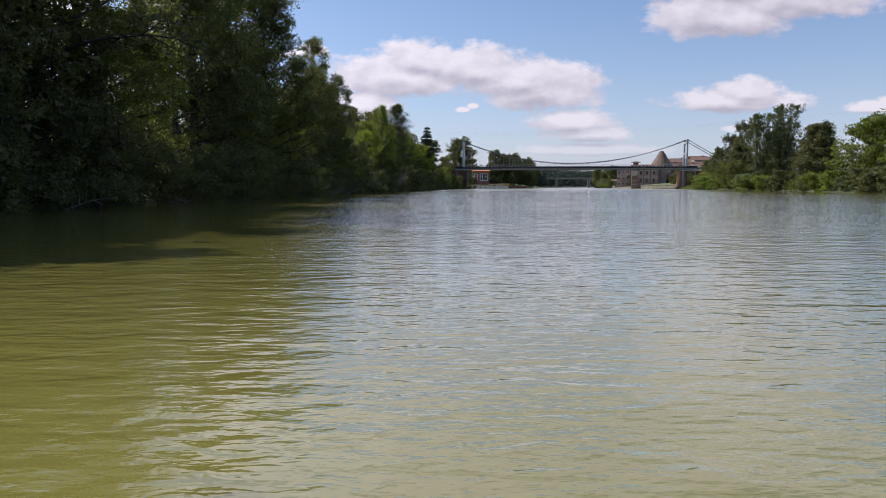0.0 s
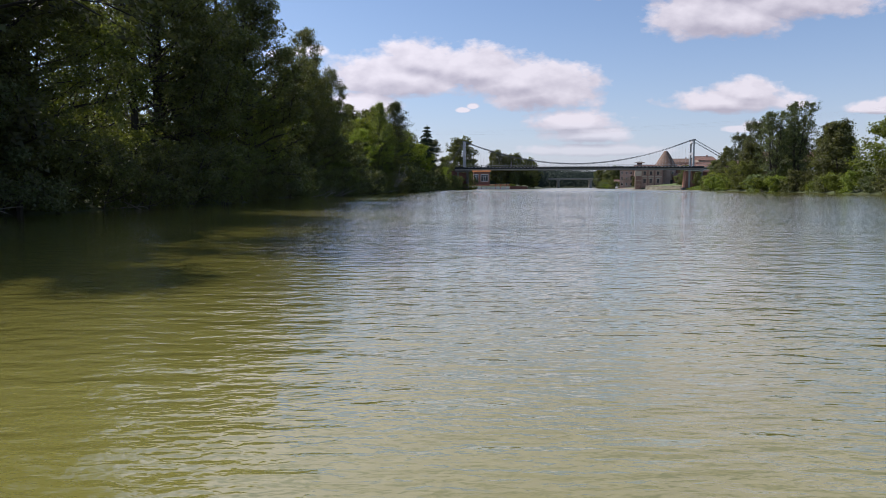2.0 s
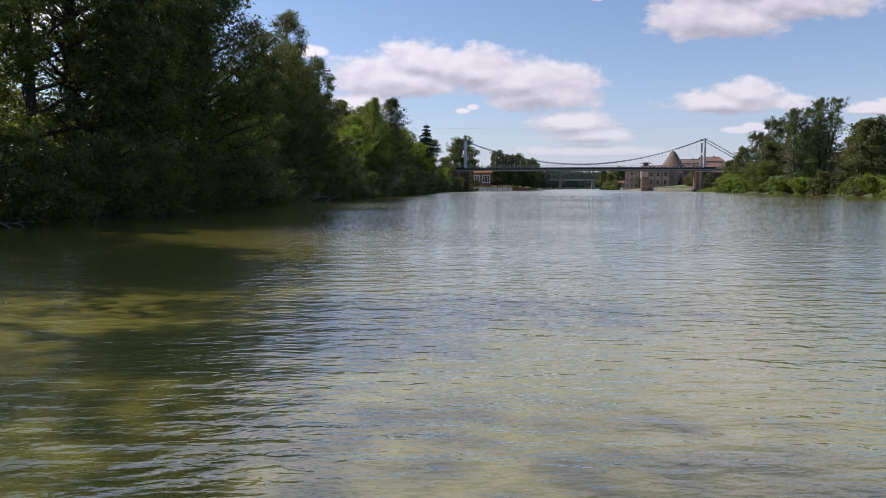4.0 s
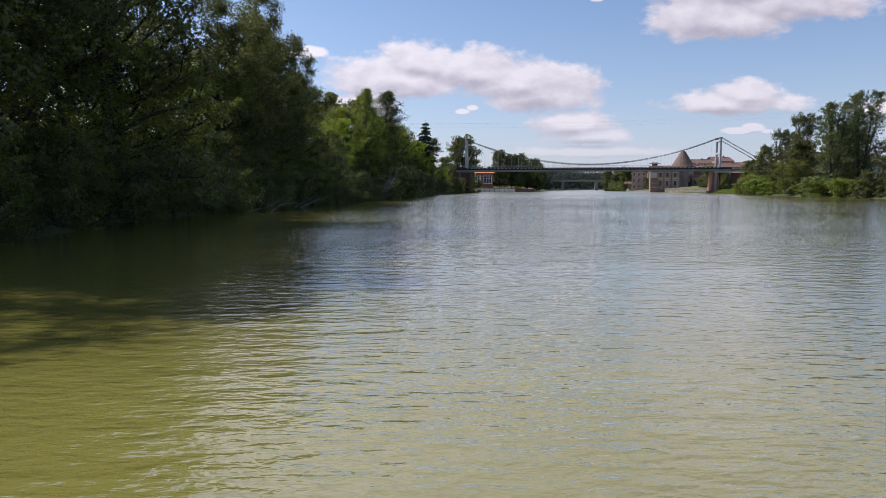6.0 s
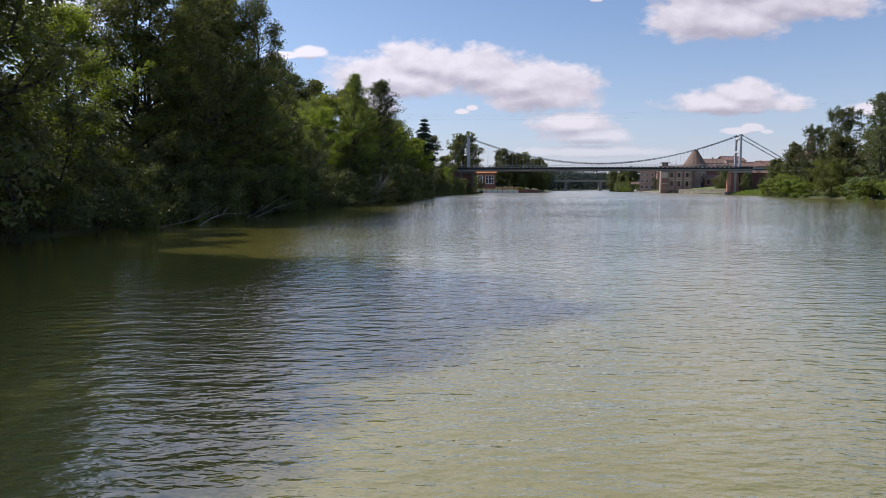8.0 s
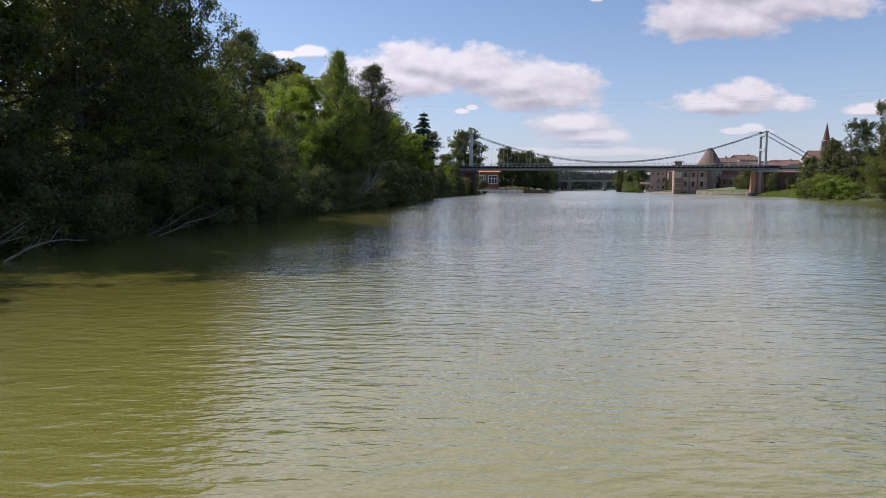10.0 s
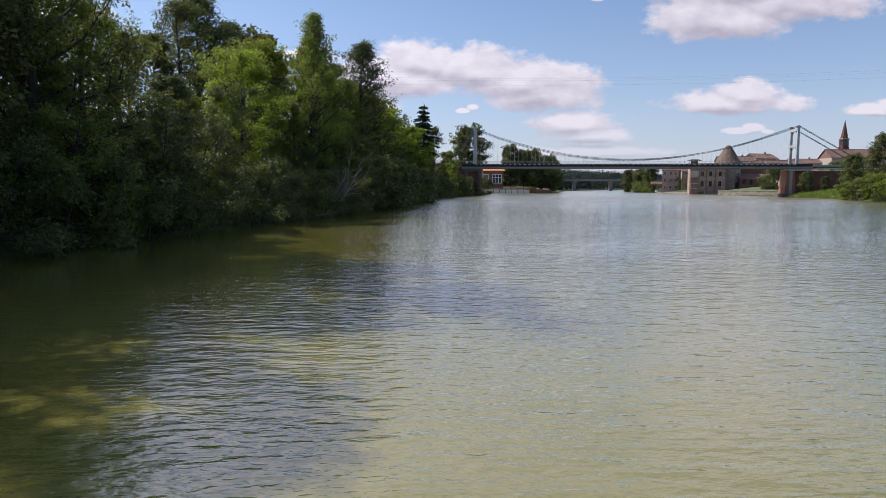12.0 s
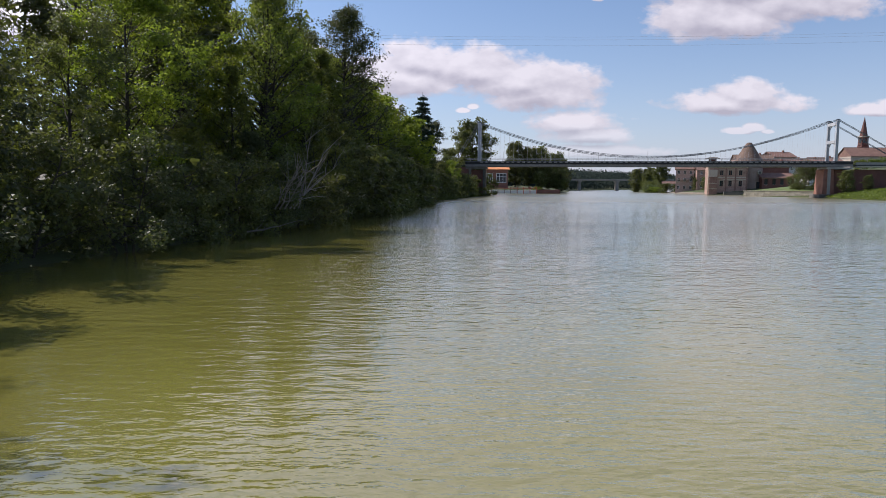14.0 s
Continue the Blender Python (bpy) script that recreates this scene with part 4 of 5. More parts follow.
def abutments():
    left = thing("bridge_abutment", BRIDGE, "dark brick abutment under the bridge end, overgrown", "abutment")
    part("masonry", box(-18, -3.2, -2.3, -3.5, 3.2, 9.65, soft=0.08), BRICK_DARK, left)
    part("masonry", box(-3.5, -2.0, -2.3, 1.3, 2.0, 8.8, soft=0.08), BRICK_DARK, left)
    right = thing("bridge_abutment", BRIDGE, "red brick bridge abutment on a concrete footing", "abutment")
    part("pier", box(SPAN - 3.4, -3.0, 1.2, SPAN + 0.1, 3.0, 9.08, taper=0.3), BRICK, right)
    part("footing", box(SPAN - 4.4, -3.6, -2.3, SPAN + 7, 3.6, 1.2, soft=0.1), WET_AND_SHADED_STONE, right)
    part("brick_wall", box(SPAN + 0.62, -1.4, -1, SPAN + 75, 3.0, 9.05), BRICK_DARK, right)
    part("coping", box(SPAN + 6.02, -3.12, 9.65, SPAN + 75, -2.5, 10.1, soft=0.04), STONE, right)
    part("parapet", box(SPAN + 6.02, -3.05, 10.1, SPAN + 75, -2.75, 11.2, soft=0.03), CONCRETE, right)


abutments()


# ---- buildings ----
def add_window(house, x, z, w, h, face_y, shutters=None, joinery=None):
    """A framed window set in a front wall that looks towards -y."""
    bm = bmesh.new()
    t = 0.09
    add_box(bm, x - w / 2, face_y - 0.05, z, x - w / 2 + t, face_y + 0.05, z + h)
    add_box(bm, x + w / 2 - t, face_y - 0.05, z, x + w / 2, face_y + 0.05, z + h)
    add_box(bm, x - w / 2 + t, face_y - 0.05, z, x + w / 2 - t, face_y + 0.05, z + t)
    add_box(bm, x - w / 2 + t, face_y - 0.05, z + h - t, x + w / 2 - t, face_y + 0.05, z + h)
    add_box(bm, x - t / 2, face_y - 0.04, z + t, x + t / 2, face_y + 0.04, z + h - t)
    win = part("window", bm, joinery or WHITE, house)
    part("pane", box(x - w / 2 + t, face_y - 0.02, z + t, x + w / 2 - t, face_y + 0.01, z + h - t), GLASS, win)
    part("sill", box(x - w / 2 - 0.12, face_y - 0.18, z - 0.14, x + w / 2 + 0.12, face_y - 0.01, z - 0.02), STONE, win)
    if shutters:
        for s in (-1, 1):
            part("shutter", box(x + s * (w * 0.78) - w * 0.24, face_y - 0.09, z, x + s * (w * 0.78) + w * 0.24, face_y - 0.03, z + h), shutters, win)


def wall_with_holes(w, d, z0, z1, holes, thick=0.45):
    """A hollow block, its front wall pierced by the holes (x, z, width, height)."""
    bm = bmesh.new()
    xs = sorted({-w / 2, w / 2, *[x - a / 2 for x, z, a, b in holes], *[x + a / 2 for x, z, a, b in holes]})
    zs = sorted({z0, z1, *[z for x, z, a, b in holes], *[z + b for x, z, a, b in holes]})
    for xa, xb in zip(xs, xs[1:]):
        for za, zb in zip(zs, zs[1:]):
            cx, cz = (xa + xb) / 2, (za + zb) / 2
            if not any(abs(cx - x) < a / 2 and z < cz < z + b for x, z, a, b in holes):
                add_box(bm, xa, 0, za, xb, thick, zb)
    add_box(bm, -w / 2, thick, z0, -w / 2 + thick, d, z1)
    add_box(bm, w / 2 - thick, thick, z0, w / 2, d, z1)
    add_box(bm, -w / 2 + thick, d - thick, z0, w / 2 - thick, d, z1)
    bmesh.ops.remove_doubles(bm, verts=bm.verts[:], dist=0.001)
    return bm


def gable_roof(w, d, z, rise, over=0.5, along="x", thick=0.25):
    """A tiled roof with its ridge along x or y, and ribs of tile courses."""
    bm = bmesh.new()
    x0, x1, y0, y1 = -w / 2 - over, w / 2 + over, -over, d + over
    def sheet(a, b, c, e):
        top = [bm.verts.new(p) for p in (a, b, c, e)]
        low = [bm.verts.new((p[0], p[1], p[2] - thick)) for p in (a, b, c, e)]
        bm.faces.new(top)
        bm.faces.new(low[::-1])
        for i in range(4):
            bm.faces.new((top[i], low[i], low[(i + 1) % 4], top[(i + 1) % 4]))
    if along == "x":
        m = (y0 + y1) / 2
        sheet((x0, y0, z), (x1, y0, z), (x1, m, z + rise), (x0, m, z + rise))
        sheet((x1, y1, z), (x0, y1, z), (x0, m, z + rise), (x1, m, z + rise))
        n = int((x1 - x0) / 0.9)
        for i in range(n + 1):
            x = x0 + (x1 - x0) * i / n
            for e in (y0, y1):
                add_tube(bm, [(x, e, z + 0.02), (x, m, z + rise + 0.02)], 0.10, 4)
        add_tube(bm, [(x0, m, z + rise + 0.05), (x1, m, z + rise + 0.05)], 0.16, 6)
        for x in (-w / 2 + 0.02, w / 2 - 0.4):
            tri = [bm.verts.new(p) for p in ((x, 0.05, z - thick), (x, d - 0.05, z - thick), (x, m, z + rise - thick - 0.1))]
            bm.faces.new(tri)
    else:
        sheet((x0, y0, z), (0, y0, z + rise), (0, y1, z + rise), (x0, y1, z))
        sheet((0, y0, z + rise), (x1, y0, z), (x1, y1, z), (0, y1, z + rise))
        tri = [bm.verts.new(p) for p in ((-w / 2, 0.02, z - thick), (w / 2, 0.02, z - thick), (0, 0.02, z + rise - thick - 0.1))]
        bm.faces.new(tri)
        add_tube(bm, [(0, y0, z + rise + 0.05), (0, y1, z + rise + 0.05)], 0.16, 6)
    return bm


def house(name, x, y, z, w, d, h, rise, wall, roof, floors=2, bays=3, turn=0.0, along="x", shutters=None, label="", category="house", chimney=True, group="", base_drop=3.0, win_h=1.5, win_w=1.0, joinery=None):
    root = thing(name, pose(x, y, z, 0, 0, turn), label, category, group)
    holes, wins = [], []
    step = h / max(1, floors)
    for f in range(floors):
        for b in range(bays):
            cx = w * ((b + 0.5) / bays - 0.5)
            cz = step * f + step * 0.36
            holes.append((cx, cz, win_w, min(win_h, step * 0.52)))
    part("wall", wall_with_holes(w, d, -base_drop, h, holes), wall, root)
    for cx, cz, a, b in holes:
        add_window(root, cx, cz, a, b, 0.16, shutters, joinery)
    part("roof", gable_roof(w, d, h + 0.12, rise, along=along), roof, root)
    part("cornice", box(-w / 2 - 0.15, -0.15, h - 0.3, w / 2 + 0.15, -0.003, h - 0.05), STONE, root)
    if chimney:
        ch = part("chimney", box(w * 0.22 - 0.4, d * 0.5 - 0.4, h + rise * 0.4, w * 0.22 + 0.4, d * 0.5 + 0.4, h + rise + 1.1), BRICK, root)
        part("chimney_cap", box(w * 0.22 - 0.5, d * 0.5 - 0.5, h + rise + 1.1, w * 0.22 + 0.5, d * 0.5 + 0.5, h + rise + 1.25), STONE, ch)
    return root


def pump_house():
    """The small brick house with the orange roof behind the bridge."""
    root = thing("boat_house", pose(26.4, 444, 0), "small red brick house with white windows and an orange roof", "house")
    holes = [(-3.9, 5.2, 3.2, 5.0), (2.0, 5.2, 5.2, 5.0)]
    part("wall", wall_with_holes(10.8, 8, -2.4, 12.0, holes), BRICK, root)
    for cx, cz, w, h in holes:
        bm = bmesh.new()
        t = 0.28
        add_box(bm, cx - w / 2, 0.1, cz, cx - w / 2 + t, 0.3, cz + h)
        add_box(bm, cx + w / 2 - t, 0.1, cz, cx + w / 2, 0.3, cz + h)
        add_box(bm, cx - w / 2 + t, 0.1, cz, cx + w / 2 - t, 0.3, cz + t)
        add_box(bm, cx - w / 2 + t, 0.1, cz + h - t, cx + w / 2 - t, 0.3, cz + h)
        for k in range(1, 3):
            x = cx - w / 2 + w * k / 3
            add_box(bm, x - 0.1, 0.12, cz + t, x + 0.1, 0.28, cz + h - t)
        add_box(bm, cx - w / 2 + t, 0.13, cz + h * 0.62, cx + w / 2 - t, 0.27, cz + h * 0.62 + 0.16)
        win = part("window", bm, WHITE, root)
        part("pane", box(cx - w / 2 + 0.05, 0.19, cz + 0.05, cx + w / 2 - 0.05, 0.22, cz + h - 0.05), GLASS, win)
    part("roof", gable_roof(10.8, 8, 12.1, 1.7, over=0.7), TILE_ORANGE, root)
    part("plinth", box(-5.5, -0.2, -2.4, 5.5, -0.003, 4.2), BRICK_DARK, root)


pump_house()


def terrace():
    """The white-faced landing stage with red railings."""
    root = thing("landing_stage", pose(31.0, 427.0, 0), "low pale concrete landing stage with red railings at the water", "landing stage")
    part("platform", box(-12, 0, -2.3, 13, 8, 1.7, soft=0.05), PLASTER_WHITE, root)
    for i in range(9):
        x = -12 + 25 * i / 8
        part("post", box(x - 0.16, -0.1, -1.5, x + 0.16, -0.004, 3.1), RED if i > 4 else BRICK_DARK, root)
    for z in (2.3, 3.0):
        part("rail", box(-12.1, -0.14, z, 13.1, 0.02, z + 0.16), RED, root)
    part("ramp", box(13.1, 0.5, -1.5, 25, 7, 1.9, taper=0.4), BRICK_DARK, root)
    return root


terrace()


def cone_tower():
    """The round defence tower with its tall tiled cone."""
    root = thing("round_tower", pose(145.4, 425, 0), "old round plastered tower under a tall tiled cone roof", "tower")
    bm = bmesh.new()
    bmesh.ops.create_cone(bm, cap_ends=True, segments=40, radius1=6.7, radius2=6.3, depth=14.2, matrix=Matrix.Translation((0, 0, 7.6)))
    part("drum", bm, ROUGHCAST, root)
    bm = bmesh.new()
    rings = [(7.4, 14.3), (7.4, 14.6), (5.9, 16.9), (4.1, 19.8), (2.4, 22.7), (1.4, 24.3), (1.05, 24.75), (0.3, 24.9)]
    loops = []
    for r, z in rings:
        loops.append([bm.verts.new((r * math.cos(a), r * math.sin(a), z)) for a in (2 * math.pi * k / 40 for k in range(40))])
    for a, b in zip(loops, loops[1:]):
        for k in range(40):
            bm.faces.new((a[k], a[(k + 1) % 40], b[(k + 1) % 40], b[k]))
    bm.faces.new(loops[0][::-1])
    bm.faces.new(loops[-1])
    part("cone_roof", bm, TILE_GREY, root)
    bm = bmesh.new()
    bmesh.ops.create_cone(bm, cap_ends=True, segments=20, radius1=1.15, radius2=1.0, depth=0.5, matrix=pose(2.6, -6.35, 10.4, 90) )
    part("round_window", bm, STONE, root)
    bm = bmesh.new()
    bmesh.ops.create_cone(bm, cap_ends=True, segments=20, radius1=0.62, radius2=0.62, depth=0.56, matrix=pose(2.6, -6.4, 10.4, 90))
    part("pane", bm, GLASS, root)
    part("doorway", box(1.2, -6.75, 3.0, 3.6, -6.2, 6.0), GLASS, root, "dark arched doorway")


cone_tower()


def water_mill():
    root = thing("water_mill", pose(132.2, 417, 0, 0, 0, -16), "old pink brick water mill with small windows standing in the river", "mill")
    cols = (-2.6, 1.2, 5.6)
    holes = [(x, 9.1, 1.5, 2.3) for x in cols] + [(x, 3.9, 1.5, 2.7) for x in cols]
    part("wall", wall_with_holes(17.0, 12, -2.4, 13.0, holes), BRICK_OLD, root)
    for x, z, a, b in holes:
        add_window(root, x, z, a, b, 0.26, joinery=BRICK_DARK)
        part("lintel", box(x - a * 0.75, -0.1, z + b + 0.02, x + a * 0.75, -0.004, z + b + 0.35), STONE, root)
    part("string_course", box(-8.5, -0.14, 7.9, 8.5, -0.004, 8.3), STONE, root)
    part("cornice", box(-8.6, -0.22, 12.5, 8.6, -0.004, 12.98), STONE, root)
    part("string_course", box(-1.9, -0.12, 6.95, 8.5, -0.004, 7.25), STONE, root)
    for x in (-0.7, 3.4, 8.2):
        part("pilaster", box(x - 0.3, -0.2, 1.5, x + 0.3, -0.143, 12.45), BRICK_MILL, root)
    for x, z, a, b in holes:
        part("jamb", box(x - a * 0.62, -0.08, z, x - a * 0.52, -0.004, z + b), STONE, root)
        part("jamb", box(x + a * 0.52, -0.08, z, x + a * 0.62, -0.004, z + b), STONE, root)
    part("roof", gable_roof(17.0, 12, 13.1, 2.4, over=0.6), TILE, root)
    part("buttress", box(-8.2, -1.3, -2.4, -4.5, -0.02, 8.0, taper=0.18), BRICK_MILL, root, "battered brick buttress at the water")
    part("buttress_cap", box(-8.3, -1.3, 8.0, -4.4, -0.02, 8.36, taper=0.12), TILE, root)
    part("quoin", box(-8.62, -0.12, -1.0, -8.02, 0.5, 12.4, soft=0.03), STONE, root)
    for z in (2.6, 5.2):
        part("band", box(-8.15, -1.36, z, -4.55, -1.12, z + 0.28), STONE, root)
    part("pale_bay", box(-8.45, -1.2, 8.4, -4.6, -0.24, 11.6, soft=0.05), PLASTER, root, "whitewashed bay")
    part("footing", box(-2.0, -4.2, -2.4, 8.0, -0.25, 1.5, taper=0.25), WET_AND_SHADED_STONE, root)
    tower = part("belvedere", box(-7.4, 7.4, 13.6, -4.2, 10.6, 17.2), BRICK_CHURCH, root)
    part("belvedere_roof", box(-9.2, 5.8, 17.2, -2.4, 12.2, 18.0, taper=2.0), WET_AND_SHADED_STONE, tower, "dark flared tile roof")


water_mill()
PALE = "pale rendered house with shuttered windows"
BRICKY = "brick town house under a red tile roof"
house("mill_house", 136.0, 480, 1.0, 9.6, 9, 12.6, 1.8, PINK_RENDER, TILE, 3, 3, -20, shutters=BRICK_DARK, win_w=1.3, win_h=1.9, label="pale rendered mill house with a balcony beside the river", base_drop=4)
house("mill_annex", 144.8, 472, 2.0, 9.5, 9, 11.0, 2.0, BRICK_OLD, TILE, 3, 2, -12, label="pink brick mill annex beside the pale house", base_drop=5, win_w=1.2, win_h=1.7)
house("outbuilding", 155.5, 416, 3.0, 15, 8, 5.0, 2.2, BRICK_DARK, TILE, 1, 4, label="low brown brick outbuilding with arched openings on the quay", base_drop=5, chimney=False, win_h=2.6, win_w=1.6, joinery=SHADE_AND_JOINERY)
house("outbuilding", 158.0, 432, 7.0, 22, 9, 6.5, 2.6, BRICK_DARK, TILE, 1, 4, label="old brick outbuilding under a red tile roof", base_drop=8, joinery=SHADE_AND_JOINERY)
balcony = thing("balcony", pose(135.8, 479.5, 7.6, 0, 0, -20), "iron balcony on the pale mill house", "balcony")
part("slab", box(-3.4, -1.1, 0, 3.0, 0.36, 0.16), STONE, balcony)
for k in range(14):
    part("bar", box(-3.35 + k * 0.48, -1.06, 0.16, -3.30 + k * 0.48, -1.0, 1.1), STEEL_DARK, balcony)
part("rail", box(-3.4, -1.08, 1.1, 3.0, -0.98, 1.18), STEEL_DARK, balcony)
house("river_cottage", 143, 522, 2.0, 9, 7, 3.6, 1.6, PLASTER_WHITE, TILE, 1, 3, -20, label="low white cottage near the river bank", chimney=False)
G = "houses of the town"
house("town_house", 176, 452, 8, 15, 10, 7.2, 2.4, PLASTER_WHITE, TILE, 2, 4, 8, shutters=BRICK_DARK, label=PALE, group=G, base_drop=10)
house("town_house", 193, 470, 9, 18, 11, 7.5, 2.8, PLASTER, TILE, 2, 4, -6, label=PALE, group=G, base_drop=12)
house("town_house", 214, 488, 10, 18, 11, 7.5, 3.0, BRICK, TILE, 2, 4, 4, label=BRICKY, group=G, base_drop=12)
house("town_house", 178, 486, 10, 20, 12, 9.5, 3.0, BRICK_OLD, TILE_GREY, 2, 5, -12, label=BRICKY, group=G, base_drop=12)
house("town_house", 206, 505, 11, 16, 12, 11.0, 3.2, PLASTER, TILE, 3, 3, 14, label=PALE, group=G, base_drop=12)
house("town_house", 232, 505, 11, 18, 12, 8.0, 3.0, PLASTER, TILE, 2, 4, -4, label=PALE, group=G, base_drop=12)
house("town_house", 160, 470, 7, 16, 11, 7.0, 2.6, BRICK_OLD, TILE, 2, 3, 6, label=BRICKY, group=G, base_drop=10)
house("town_house", 172, 408, 4, 13, 9, 5.5, 2.2, PLASTER_WHITE, TILE, 2, 3, -4, label="low white house under a red tile roof", group=G, base_drop=8)
house("town_house", 190, 430, 5, 14, 10, 6.0, 2.4, PLASTER, TILE, 2, 3, 3, label=PALE, group=G, base_drop=8)
house("town_house", 153, 266, 6, 12, 9, 5.5, 1.6, PLASTER_WHITE, TILE_GREY, 1, 3, -30, label="low white house half hidden in the bank trees", group=G, base_drop=8, chimney=False)


def church():
    root = thing("church", pose(298.5, 575, 16), "red brick church with a pointed octagonal spire above the roofs", "church")
    part("tower", box(-2.6, -2.6, -6, 2.6, 2.6, 18.0, soft=0.1), BRICK_CHURCH, root)
    bm = bmesh.new()
    bmesh.ops.create_cone(bm, cap_ends=True, segments=8, radius1=3.3, radius2=3.2, depth=6.0, matrix=Matrix.Translation((0, 0, 21.0)))
    part("belfry", bm, BRICK_CHURCH, root)
    for k in range(8):
        a = math.radians(45 * k + 22.5)
        op = box(-0.7, -0.12, -1.6, 0.7, 0.12, 1.6)
        ob = part("belfry_opening", op, GLASS, root)
        ob.matrix_basis = pose(3.0 * math.cos(a), 3.0 * math.sin(a), 21.2, 0, 0, math.degrees(a) + 90)
    bm = bmesh.new()
    bmesh.ops.create_cone(bm, cap_ends=True, segments=8, radius1=3.9, radius2=3.8, depth=0.6, matrix=Matrix.Translation((0, 0, 24.0)))
    part("cornice", bm, STONE, root)
    bm = bmesh.new()
    bmesh.ops.create_cone(bm, cap_ends=True, segments=8, radius1=2.7, radius2=0.08, depth=14.0, matrix=Matrix.Translation((0, 0, 31.0)))
    part("spire", bm, BRICK_CHURCH, root)
    part("nave_wall", box(-20, -19.0, -6, 44, -3.0, 9.2), PLASTER, root)
    bm = gable_roof(64, 16, 9.3, 6.4, over=0.6)
    bmesh.ops.translate(bm, verts=bm.verts[:], vec=(12, -19.0, 0))
    part("nave_roof", bm, TILE, root)


church()


def quay():
    """The quay runs aslant from the mill's landing to the bridge pier."""
    at = pose(110.0, 353.5, 0, 0, 0, -46)
    root = thing("quay_wall", at, "low pale stone quay wall under a grass bank", "quay")
    n = 16
    for row in range(3):
        for i in range(n):
            x0, x1 = 24.0 * i / n - (0.7 if row % 2 and i else 0), 24.0 * (i + 1) / n - (0.7 if row % 2 and i < n - 1 else 0)
            part("stone", box(x0 + 0.015, -0.02 * ((i * 7 + row) % 3), -0.4 + 0.8 * row, x1 - 0.015, 0.95, 0.385 + 0.8 * row), STONE, root)
    part("footing", box(-0.2, -0.25, -2.4, 24.2, 1.0, -0.42), STONE, root)
    part("coping", box(-0.15, -0.14, 2.0, 24.15, 1.05, 2.22, soft=0.04), STONE, root)
    lawn = bmesh.new()
    for v in bmesh.ops.create_grid(lawn, x_segments=24, y_segments=24, size=1.0)["verts"]:
        x, y = (v.co.x + 1) * 15, 1.06 + (v.co.y + 1) * 20
        rim = abs(v.co.x) > 0.99 or v.co.y > 0.99
        x += max(0, y - 1) * 0.12
        v.co = Vector((x, y, -1.5 if rim else 2.12 + (y - 1) * 0.055 + 0.08 * math.sin(x) * math.sin(y * 0.7)))
    ob = part("lawn", lawn, GRASS)
    ob.matrix_basis = at
    tagged(ob, "mown green lawn above the quay wall", "lawn", kind="structure")


quay()


def laid_strip(name, material, ys, widths, lift, label, category):
    """A strip of ground cover that follows the right bank from the water's edge inland."""
    xs = np.linspace(0, 1, 14)
    verts, faces = [], []
    for y in ys:
        edge = float(np.interp(y, RIGHT_Y, RIGHT_X))
        for f in xs:
            x = edge + widths[0] + (widths[1] - widths[0]) * f
            rim = f in (0.0, 1.0) or y in (ys[0], ys[-1])
            z = float(ground_height(np.array(x), np.array(y))) + (-0.3 if rim else lift + 0.06 * math.sin(x * 2.1 + y) * math.sin(y * 1.7))
            verts.append((x, y, z))
    n = len(xs)
    for j in range(len(ys) - 1):
        for i in range(n - 1):
            faces.append((j * n + i, j * n + i + 1, (j + 1) * n + i + 1, (j + 1) * n + i))
    mesh = bpy.data.meshes.new(name)
    mesh.from_pydata(verts, [], faces)
    mesh.shade_smooth()
    mesh.materials.append(material)
    tagged(new(name, mesh), label, category, kind="structure")


laid_strip("shingle_bank", SHINGLE, [float(v) for v in np.linspace(428, 505, 40)], (-0.6, 3.2), 0.15, "pale shingle bank beside the mill", "bank")
laid_strip("grass_slope", GRASS, [float(v) for v in np.linspace(268, 316, 32)], (1.0, 34.0), 0.25, "bright green grass slope below the brick wall", "lawn")


def tall_grass():
    g = np.random.default_rng(93)
    n = 14000
    y = g.uniform(266, 314, n)
    x = np.interp(y, RIGHT_Y, RIGHT_X) + g.uniform(0.3, 30, n)
    z = ground_height(x, y) + g.uniform(0.1, 0.75, n)
    blades = new("tall_grass", leaf_mesh("tall_grass", np.stack([x, y, z], 1), np.tile([0.0, -0.6, 0.6], (n, 1)), 0.5, LEAF_SPRING, g, shape=0.4, corners=3))
    tagged(blades, "rank green grass on the slope below the brick wall", "grass", kind="stuff")


tall_grass()


def far_bridge():
    root = thing("road_bridge", pose(100.0, 760, 0, 0, 0, 0), "plain grey concrete road bridge farther down the river", "bridge")
    part("deck", box(-20, -4, 10.0, 130, 4, 11.1, soft=0.1), GIRDER, root)
    part("parapet", box(-20, -4.1, 11.1, 130, -3.8, 11.8), GIRDER, root)
    for x in (36, 74):
        bm = bmesh.new()
        add_box(bm, x - 1.4, -3, -2.5, x + 1.4, 3, 8.6, None, 0.15)
        add_box(bm, x - 2.0, -3.6, 8.6, x + 2.0, 3.6, 10.0)
        part("pier", bm, GIRDER, root)


far_bridge()


def power_line():
    root = thing("power_line", pose(0, 174, 0), "thin overhead power wires spanning the river", "power line")
    for lift, gap in ((0.0, -0.6), (0.62, 0.0), (1.0, 0.6)):
        line = [(x, gap, 14.95 + lift + 0.0005 * (x - 4) ** 2) for x in range(-40, 131, 10)]
        part("wire", tube(line, 0.005, 4), STEEL, root)
    for x in (-40, 130):
        part("pole", tube([(x, 0, -1.5), (x, 0, 27 if x > 0 else 17.6)], [0.18, 0.12], 8), DEADWOOD, root)


power_line()


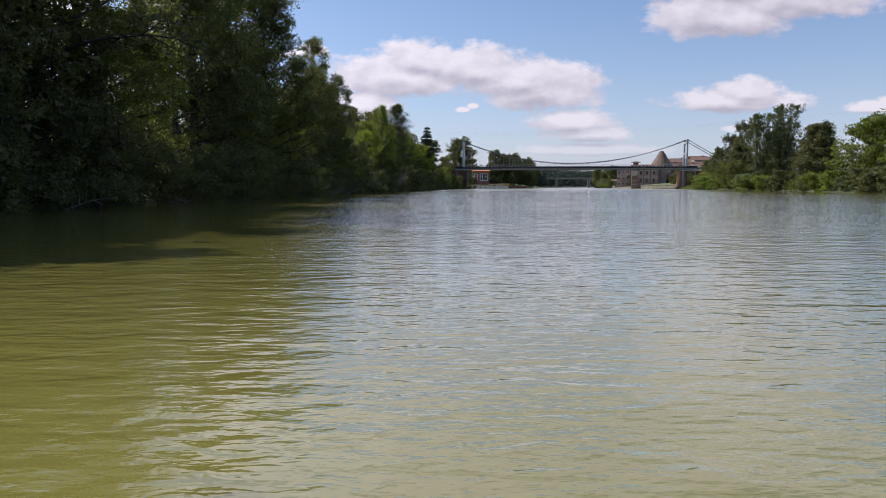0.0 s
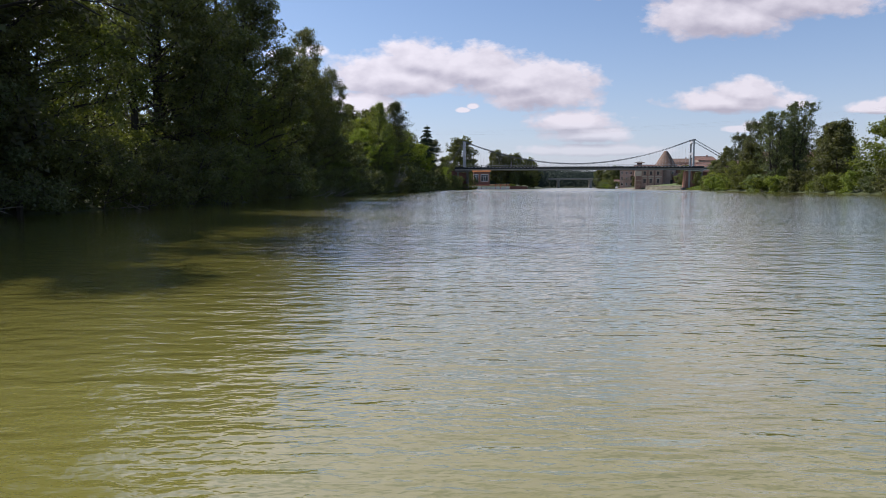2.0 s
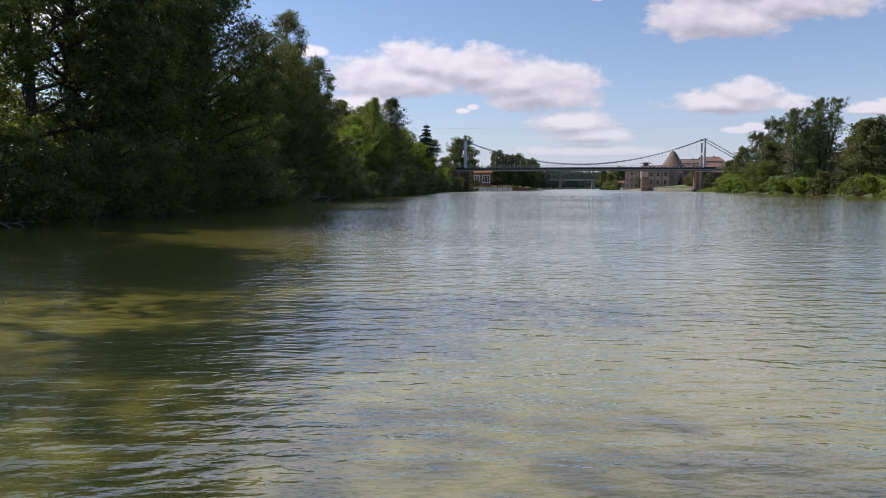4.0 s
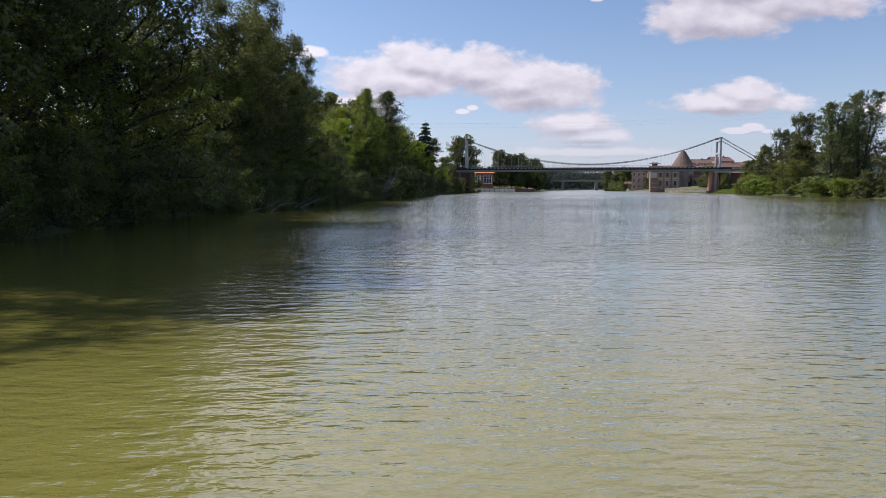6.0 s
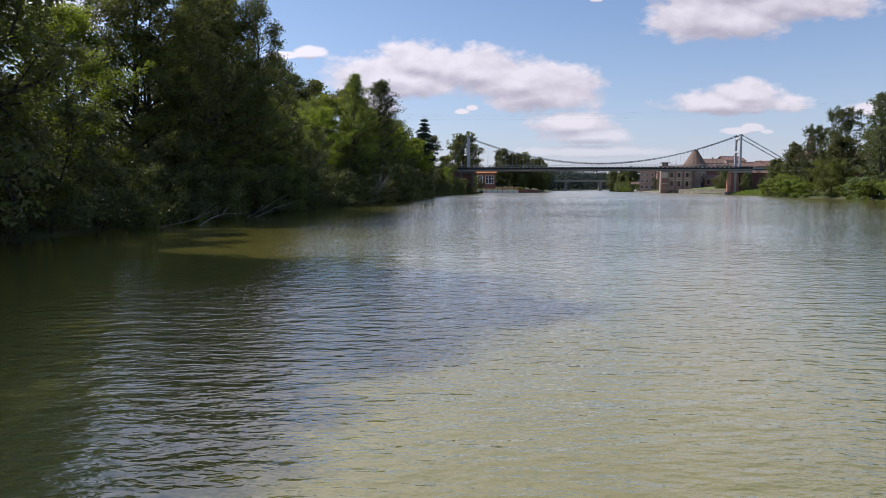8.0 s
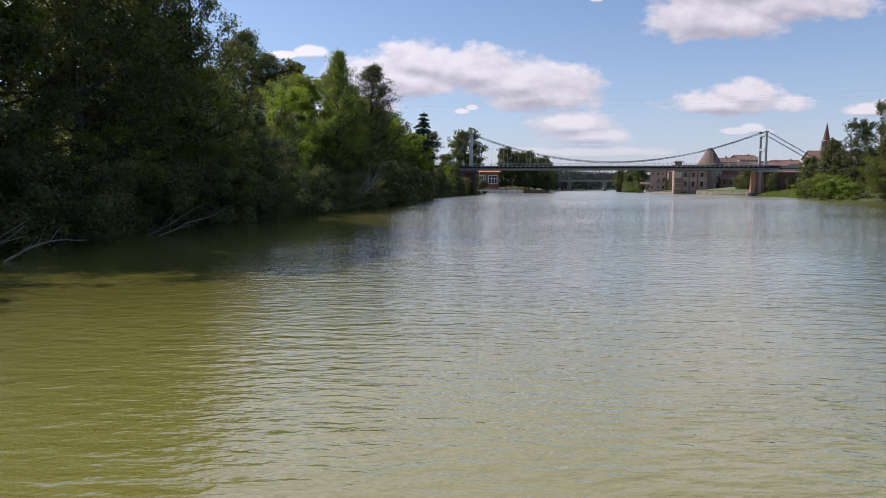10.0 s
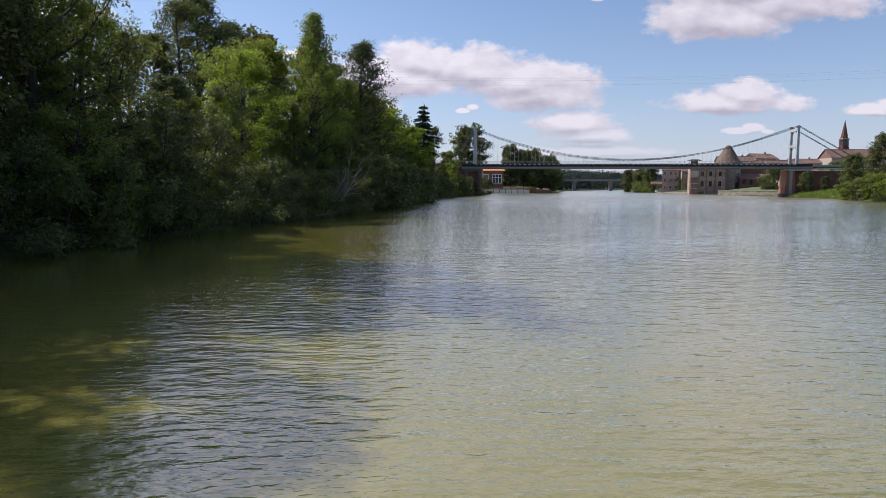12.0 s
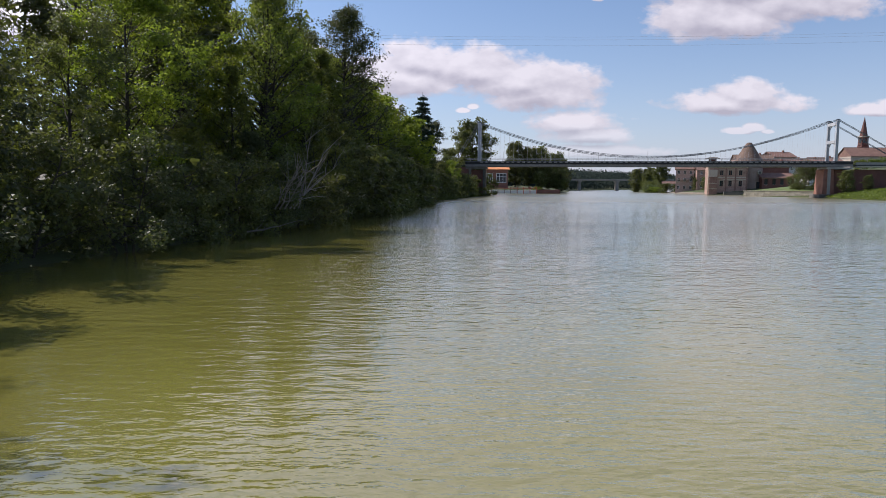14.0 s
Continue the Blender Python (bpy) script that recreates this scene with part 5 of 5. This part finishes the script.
# ---- driftwood and bare branches at the water's edge ----
def bare_branch(name, x, y, z, seed, length, turn, lift, label, forks=5):
    rng = np.random.default_rng(seed)
    bm = bmesh.new()
    pts = [Vector((0, 0, 0))]
    way = Vector((1, 0, lift)).normalized()
    for i in range(7):
        way = (way + Vector(rng.normal(size=3) * 0.13)).normalized()
        pts.append(pts[-1] + way * length / 7)
    add_tube(bm, pts, [0.055 * (1 - i / 8.5) for i in range(8)], 5)
    for k in range(forks):
        i = 1 + k % 6
        side = (way + Vector(rng.normal(size=3) * 0.7) + Vector((0, 0, 0.2))).normalized()
        p = pts[i]
        q = p + side * length * rng.uniform(0.2, 0.45)
        add_tube(bm, [p, p.lerp(q, 0.5) + Vector(rng.normal(size=3) * 0.08), q], [0.026, 0.018, 0.006], 4)
    ob = part(name, bm, DEADWOOD)
    ob.matrix_basis = pose(x, y, z, 0, 0, turn)
    tagged(ob, label, "branch", "driftwood along the bank")


DRIFT = "bleached dead branch lying in the water at the bank"
bare_branch("dead_branch", -22.6, 50.3, 0.0, 51, 3.2, 8, 0.2, DRIFT)
bare_branch("dead_branch", -20.4, 50.6, 0.0, 52, 2.2, 165, 0.35, DRIFT)
bare_branch("dead_branch", -18.0, 113.2, 0.0, 53, 5.2, 12, 0.30, DRIFT, 1)
bare_branch("dead_branch", -17.2, 113.0, 0.0, 54, 4.0, 14, 0.16, DRIFT, 2)
bare_branch("dead_branch", -16.4, 114.0, -0.05, 58, 3.0, 8, 0.18, DRIFT, 2)
bare_branch("dead_branch", -19.0, 98, 0.0, 55, 4.0, 30, 0.3, DRIFT)
bare_branch("dead_branch", -17.2, 100, 0.0, 56, 3.0, 15, 0.25, DRIFT)
bare_branch("dead_branch", -21.5, 36, 0.0, 57, 3.0, 0, 0.12, DRIFT)
TWIG = "leafless grey shrub among the bank bushes"
for k in range(6):
    bare_branch("bare_shrub", -11.9 + k * 0.2, 157.0 + k * 0.4, 1.5, 60 + k, 3.9 + k * 0.25, -30 + 13 * k, 0.75 + 0.2 * k, TWIG, 10)
bare_branch("driftwood", 97.0, 199, 0.0, 71, 4.5, 150, 0.45, "pale broken branch at the far water's edge", 2)
bare_branch("dead_branch", -12.4, 153.0, 0.4, 75, 3.4, -15, 0.05, DRIFT, 2)


# ---- parked cars by the river cottage ----
def parked_car(x, y, turn, paint, colour):
    root = thing("parked_car", pose(x, y, stand(x, y) + 0.05, 0, 0, turn), f"small {colour} car parked on the river bank", "car", "cars on the bank")
    bm = bmesh.new()
    add_box(bm, -2.0, -0.82, 0.30, 2.0, 0.82, 0.88, None, 0.06)
    add_box(bm, -1.3, -0.76, 0.88, 1.0, 0.76, 1.42, None, 0.22)
    bmesh.ops.bevel(bm, geom=bm.edges[:], offset=0.07, segments=2, affect="EDGES")
    part("body", bm, paint, root)
    for s in (-1, 1):
        part("side_window", box(-1.0, s * 0.72 - 0.02, 0.98, 0.72, s * 0.72 + 0.02, 1.26), GLASS, root)
    for wx in (-1.25, 1.25):
        for s in (-1, 1):
            bm = bmesh.new()
            bmesh.ops.create_cone(bm, cap_ends=True, segments=16, radius1=0.31, radius2=0.31, depth=0.2, matrix=pose(wx, s * 0.74, 0.31, 90))
            wheel = part("wheel", bm, TAR, root)
            bm = bmesh.new()
            bmesh.ops.create_cone(bm, cap_ends=True, segments=12, radius1=0.18, radius2=0.18, depth=0.22, matrix=pose(wx, s * 0.74, 0.31, 90))
            part("rim", bm, STEEL, wheel)


for k, (paint, colour) in enumerate(((WHITE, "white"), (WHITE, "white"), (STEEL, "grey"), (WHITE, "white"), (STEEL_DARK, "dark"))):
    parked_car(133.2 + k * 2.9, 497 + k * 1.4, 95 + 7 * k, paint, colour)
